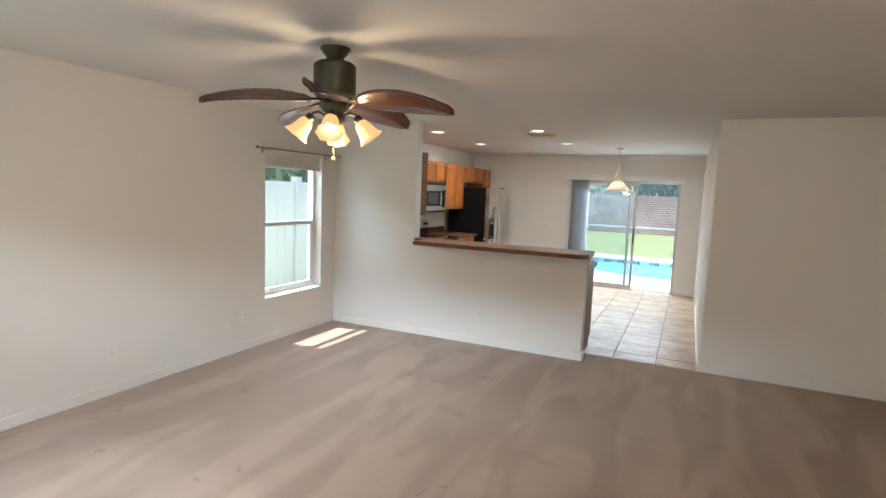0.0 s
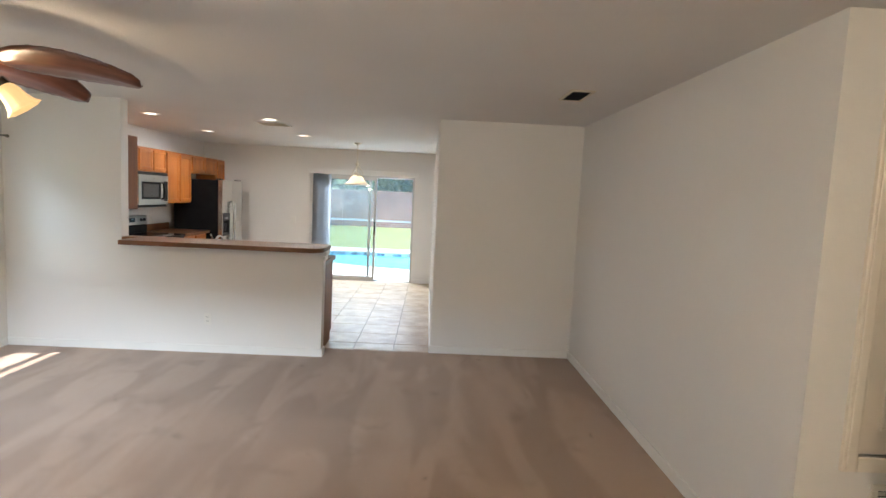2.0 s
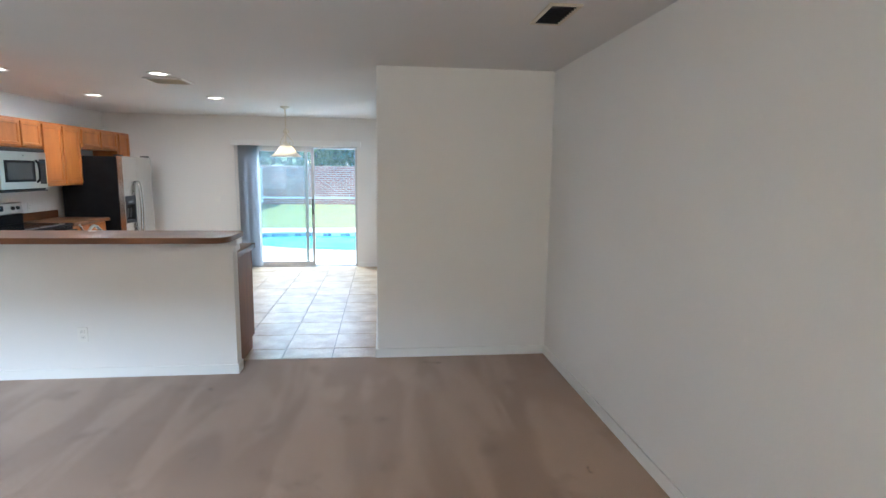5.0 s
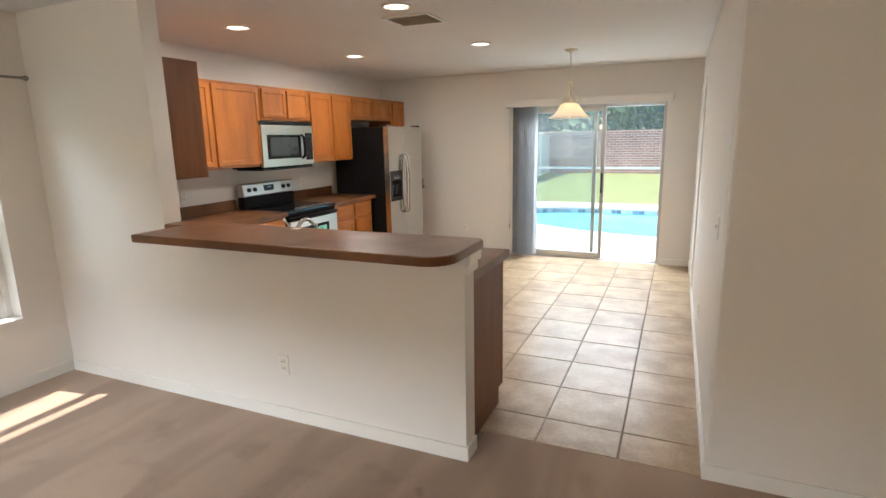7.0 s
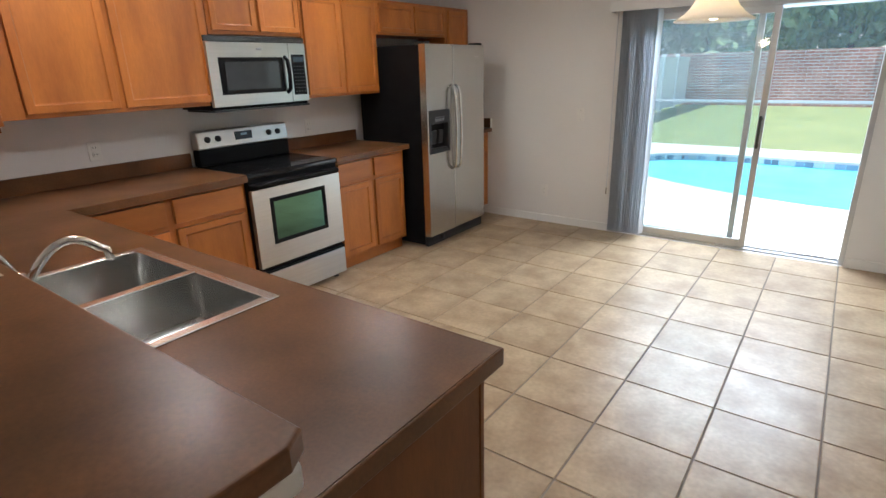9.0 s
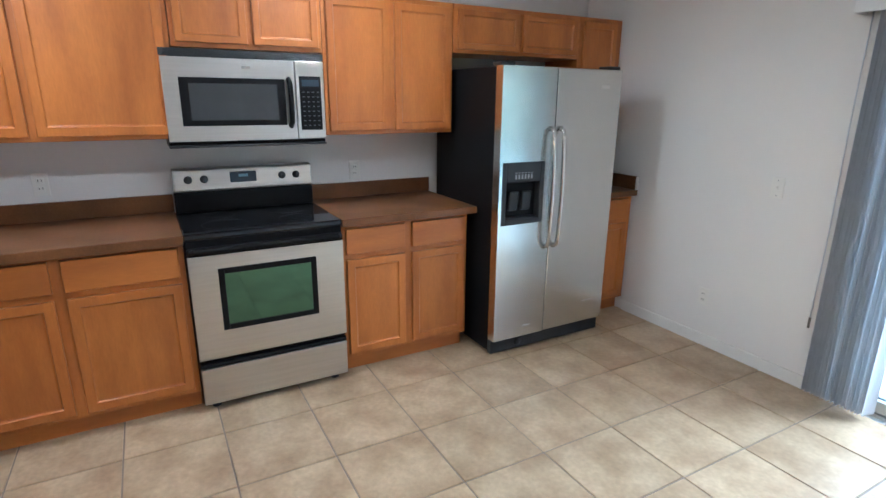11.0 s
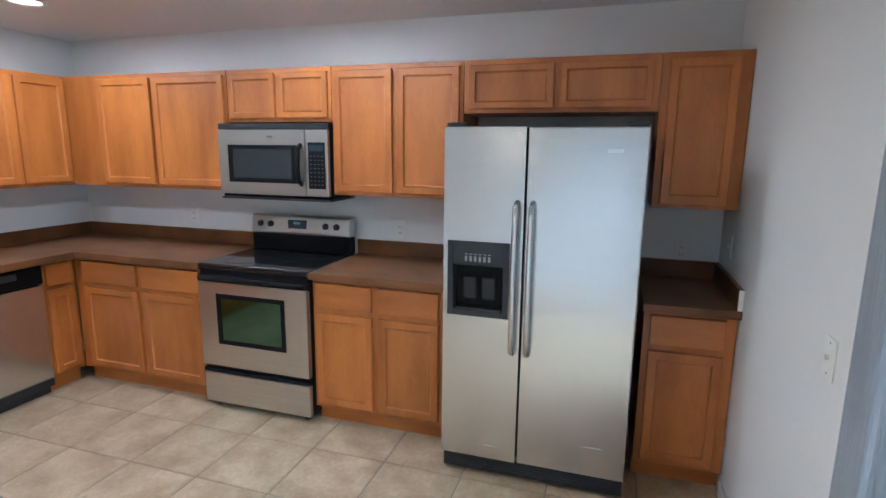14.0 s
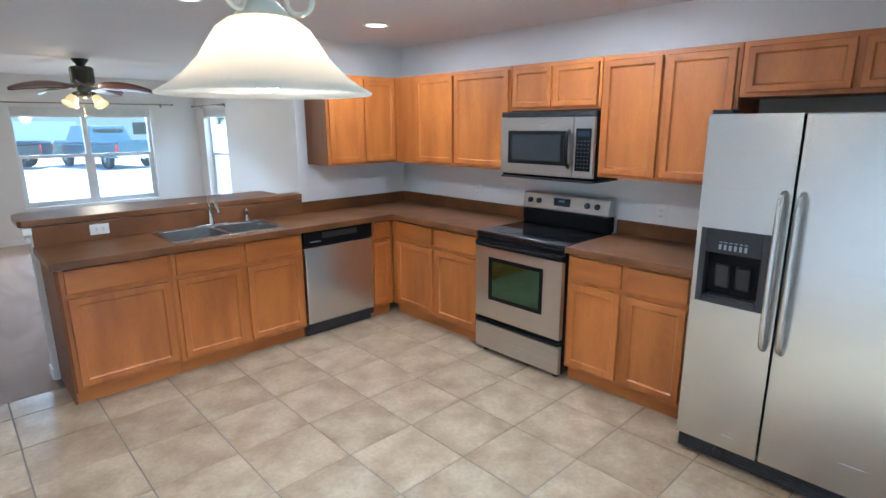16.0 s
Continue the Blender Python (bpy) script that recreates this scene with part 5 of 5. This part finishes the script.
def brick_wall():
    root = structure(thing("wall_garden_brick", pose(0, 28.9, GZ - 0.05), "w", "brick wall"), "red brick garden wall with pilasters", "brick wall")
    boxes("masonry", M_BRICK, [(-14, 16, 0, 0.2, 0, 1.85)], root)
    boxes("coping", M_BRICK, [(-14.02, 16.02, -0.03, 0.23, 1.852, 1.93)], root, 0.01)
    for x in (-9.6, -5.0, -0.4, 4.2, 8.8):
        boxes("pilaster", M_BRICK, [(x, x + 0.45, -0.09, -0.001, 0, 1.85)], root)


brick_wall()


def fence():
    first = None
    x = -5.75
    y0 = -4.0
    for i in range(18):
        m = pose(x, y0 + 1.83 * i, GZ - 0.05, 0, 0, 90)
        if first is None:
            first = thing("fence_panel", m, "white vinyl privacy fence panel beside the house", "fence", "vinyl fence panels")
            boxes("post", M_FENCE, [(0, 0.12, -0.06, 0.06, 0, 1.9)], first, 0.006)
            boxes("rail", M_FENCE, [(0.12, 1.83, -0.025, 0.025, z, z + 0.14) for z in (0.08, 1.68)], first, 0.005)
            boxes("board", M_FENCE, [(0.122 + 0.1895 * k, 0.309 + 0.1895 * k, -0.012, 0.012, 0.22, 1.68) for k in range(9)], first, 0.003)
        else:
            copy_thing(first, m)


fence()
structure(boxes("eave_west", M_TRIM, [(XL - 0.62, XL - 0.2, YE, 10.6, CEIL - 0.02, CEIL + 0.05)]), "white soffit of the roof overhang", "soffit")


def tree(name, x, y, height, spread, seed, group, leaves=1700):
    rnd = random.Random(seed)
    root = thing(name, pose(x, y, GZ - 0.05), "leafy green tree with an uneven crown", "tree", group)
    trunk = [(0.12 * math.sin(k), 0.1 * math.cos(1.7 * k), height * 0.55 * k / 6) for k in range(7)]
    bm = bmesh.new()
    tips = []

    def limb(points, r0, r1):
        rings = []
        for i, p in enumerate(points):
            r = r0 + (r1 - r0) * i / (len(points) - 1)
            rings.append([bm.verts.new((p[0] + r * math.cos(k * math.pi / 3.5), p[1] + r * math.sin(k * math.pi / 3.5), p[2])) for k in range(7)])
        for a, b in zip(rings, rings[1:]):
            for k in range(7):
                bm.faces.new((a[k], a[(k + 1) % 7], b[(k + 1) % 7], b[k]))

    limb(trunk, height * 0.035, height * 0.018)
    for k in range(9):
        a, u = k * 2.4 + rnd.random(), 0.35 + 0.6 * rnd.random()
        base = Vector(trunk[min(6, int(u * 6) + 1)])
        tip = base + Vector((math.cos(a) * spread * 0.75, math.sin(a) * spread * 0.75, height * (0.12 + 0.3 * rnd.random())))
        limb([base, base.lerp(tip, 0.5) + Vector((0, 0, 0.15)), tip], height * 0.014, height * 0.004)
        tips += [tip, base.lerp(tip, 0.6)]
    tips.append(Vector((0, 0, height * 0.85)))
    done(bm, "trunk", M_BARK, root)
    bm = bmesh.new()
    for k in range(leaves):
        c = rnd.choice(tips) + Vector((rnd.gauss(0, spread * 0.24), rnd.gauss(0, spread * 0.24), rnd.gauss(0, height * 0.14)))
        if c.z < 0.3:
            continue
        s = 0.16 + 0.2 * rnd.random()
        q = Euler((rnd.random() * 6.3, rnd.random() * 6.3, rnd.random() * 6.3)).to_matrix()
        pts = [(-s, 0, 0), (0, -s * 0.5, 0.03), (s, 0, 0), (0, s * 0.5, 0.03)]
        bm.faces.new([bm.verts.new(c + q @ Vector(p)) for p in pts])
    leaf = done(bm, "foliage", M_LEAF, root)
    leaf["kind"] = "stuff"
    return root


for i in range(9):
    tree("tree", -11.5 + 2.7 * i, 32.0 + (i % 3) * 1.2, 6.2 + (i * 7 % 5) * 0.5, 2.4, 10 + i, "trees behind the brick wall", 4200)
tree("tree", -8.6, 6.2, 4.6, 1.7, 41, "trees beyond the side fence", 1500)
tree("tree", -9.0, 9.4, 4.8, 1.8, 42, "trees beyond the side fence", 1500)
tree("tree", -8.8, 12.5, 4.5, 1.7, 43, "trees beyond the side fence", 1300)
tree("tree", -8.7, 3.2, 4.8, 1.7, 44, "trees beyond the side fence", 1300)

# street side
structure(boxes("driveway", M_CONC, [(-18, 1.5, -27.0, -1.6, GZ - 0.06, GZ + 0.01)]), "pale sunlit concrete driveway", "driveway")
structure(boxes("road", M_ASPH, [(-90, 60, -36.0, -27.0, GZ - 0.06, GZ - 0.005)]), "grey asphalt street", "road")


def pickup(m, paint, label):
    """Seen from behind: x across, y forwards, z up."""
    root = thing("pickup_truck", m, label, "truck", "parked pickup trucks")
    boxes("body", paint, [(-0.95, 0.95, 0.0, 5.3, 0.45, 1.0), (-0.95, -0.85, 0.05, 2.0, 1.0, 1.12), (0.85, 0.95, 0.05, 2.0, 1.0, 1.12), (-0.9, 0.9, 4.0, 5.25, 1.0, 1.12)], root, 0.05, 3)
    bm = bmesh.new()
    add_box(bm, (-0.9, 0.9, 2.0, 4.2, 1.0, 1.75), 0.06, 3)
    for q in bm.verts:
        if q.co.z > 1.3:
            q.co.x *= 0.84
            q.co.y = 3.0 + (q.co.y - 3.0) * 0.72
    done(bm, "cab", paint, root)
    boxes("rear_window", M_CARGL, [(-0.62, 0.62, 2.17, 2.26, 1.25, 1.62)], root, 0.02)
    boxes("tailgate", paint, [(-0.84, 0.84, -0.02, 0.05, 0.55, 1.10)], root, 0.02)
    boxes("bumper", M_CHROME, [(-0.95, 0.95, -0.14, 0.02, 0.42, 0.58)], root, 0.03)
    boxes("number_plate", M_WHITEP, [(-0.16, 0.16, -0.155, -0.141, 0.44, 0.56)], root, 0.003)
    for s in (-1, 1):
        boxes("tail_lamp", M_TAIL, [(s * 0.9 - 0.055, s * 0.9 + 0.055, -0.03, 0.02, 0.68, 1.0)], root, 0.02)
        for y in (0.95, 4.3):
            wheel = lathe("wheel", M_TYRE, [(0.12, -0.12), (0.33, -0.12), (0.38, -0.08), (0.38, 0.08), (0.33, 0.12), (0.12, 0.12)], root, pose(s * 0.82, y, 0.38, 0, 90, 0), 28)
            lathe("rim", M_ALU, [(0.01, -0.1), (0.11, -0.1), (0.22, -0.12), (0.22, 0.12), (0.11, 0.1), (0.01, 0.1)], root, pose(s * 0.82, y, 0.38, 0, 90, 0), 20)


pickup(pose(-6.9, -15.2, GZ + 0.01, 0, 0, 195), car_paint("teal_truck_paint", (0.05, 0.11, 0.14)), "dark teal pickup truck parked on the driveway")
pickup(pose(-4.2, -18.6, GZ + 0.01, 0, 0, 250), car_paint("black_truck_paint", (0.02, 0.022, 0.03)), "black pickup truck parked by the street")


def house_across():
    root = thing("house", pose(-12.0, -60.0, GZ - 0.03), "pale stucco house across the street with a garage", "house")
    boxes("wall", M_STUCCO, [(-9, 12, 0, 8, 0, 2.9)], root)
    boxes("garage_door", M_TRIM, [(1.0, 5.8, 8.001, 8.05, 0, 2.2)] + [(1.0, 5.8, 8.051, 8.058, 0.55 * i + 0.03, 0.55 * i + 0.5) for i in range(4)], root, 0.004)
    boxes("window", M_CARGL, [(-6, -3.8, 8.001, 8.03, 0.9, 2.1), (7.5, 9.7, 8.001, 8.03, 0.9, 2.1)], root)
    bm = bmesh.new()
    pr = [(-9.6, -0.6, 2.9), (12.6, -0.6, 2.9), (12.6, 8.6, 2.9), (-9.6, 8.6, 2.9), (-5.5, 4, 4.9), (8.5, 4, 4.9)]
    vv = [bm.verts.new(p) for p in pr]
    for f in ((0, 1, 5, 4), (2, 3, 4, 5), (1, 2, 5), (3, 0, 4), (3, 2, 1, 0)):
        bm.faces.new([vv[k] for k in f])
    done(bm, "roof", M_ROOF, root)


house_across()
for i in range(3):
    tree("tree", -30 + 12 * i, -66, 8.0, 3.5, 70 + i, "trees behind the house across the street", 1200)

# ---- kitchen floor tiles ----
fl = structure(boxes("floor_kitchen", M_GROUT, [(XK, -0.972, 5.66, YB, -0.12, -0.005), (-0.972, XJ, 5.885, YB, -0.12, -0.005), (SL[0], SL[1], YB, YB + 0.03, -0.12, -0.005), (XJ, XJ + 0.12, 9.1, 9.84, -0.12, -0.005)]),
               "beige ceramic tile floor with brown grout", "tile floor")
PITCH, PITCHY, JOINT = 0.4105, 0.4145, 0.008
TX, TY = -2.755, 8.215
shapes = {}
nx0, nx1 = math.floor((XK - TX) / PITCH), math.ceil((XJ - TX) / PITCH)
ny0, ny1 = math.floor((5.72 - TY) / PITCHY), math.ceil((YB - TY) / PITCHY)
for i in range(nx0, nx1):
    for j in range(ny0, ny1):
        x0, x1 = TX + i * PITCH + JOINT / 2, TX + (i + 1) * PITCH - JOINT / 2
        y0, y1 = TY + j * PITCHY + JOINT / 2, TY + (j + 1) * PITCHY - JOINT / 2
        x0, x1, y0, y1 = max(x0, XK), min(x1, XJ - 0.002), max(y0, 5.722 if x1 < -0.98 else 5.888), min(y1, YB)
        if x1 - x0 < 0.03 or y1 - y0 < 0.03 or (x1 < -3.6 and 6.6 < y0 < 8.8) or (y1 < 6.1 and x1 < -1.1):
            continue
        key = (round(x1 - x0, 3), round(y1 - y0, 3))
        if key not in shapes:
            o = boxes("tile", M_TILE, [(-key[0] / 2, key[0] / 2, -key[1] / 2, key[1] / 2, -0.008, 0.0)], fl, 0.002, 1)
            shapes[key] = o.data
        else:
            o = new("tile", shapes[key])
            o.parent = fl
        o.matrix_world = pose((x0 + x1) / 2, (y0 + y1) / 2, random.uniform(-0.0006, 0.0006))
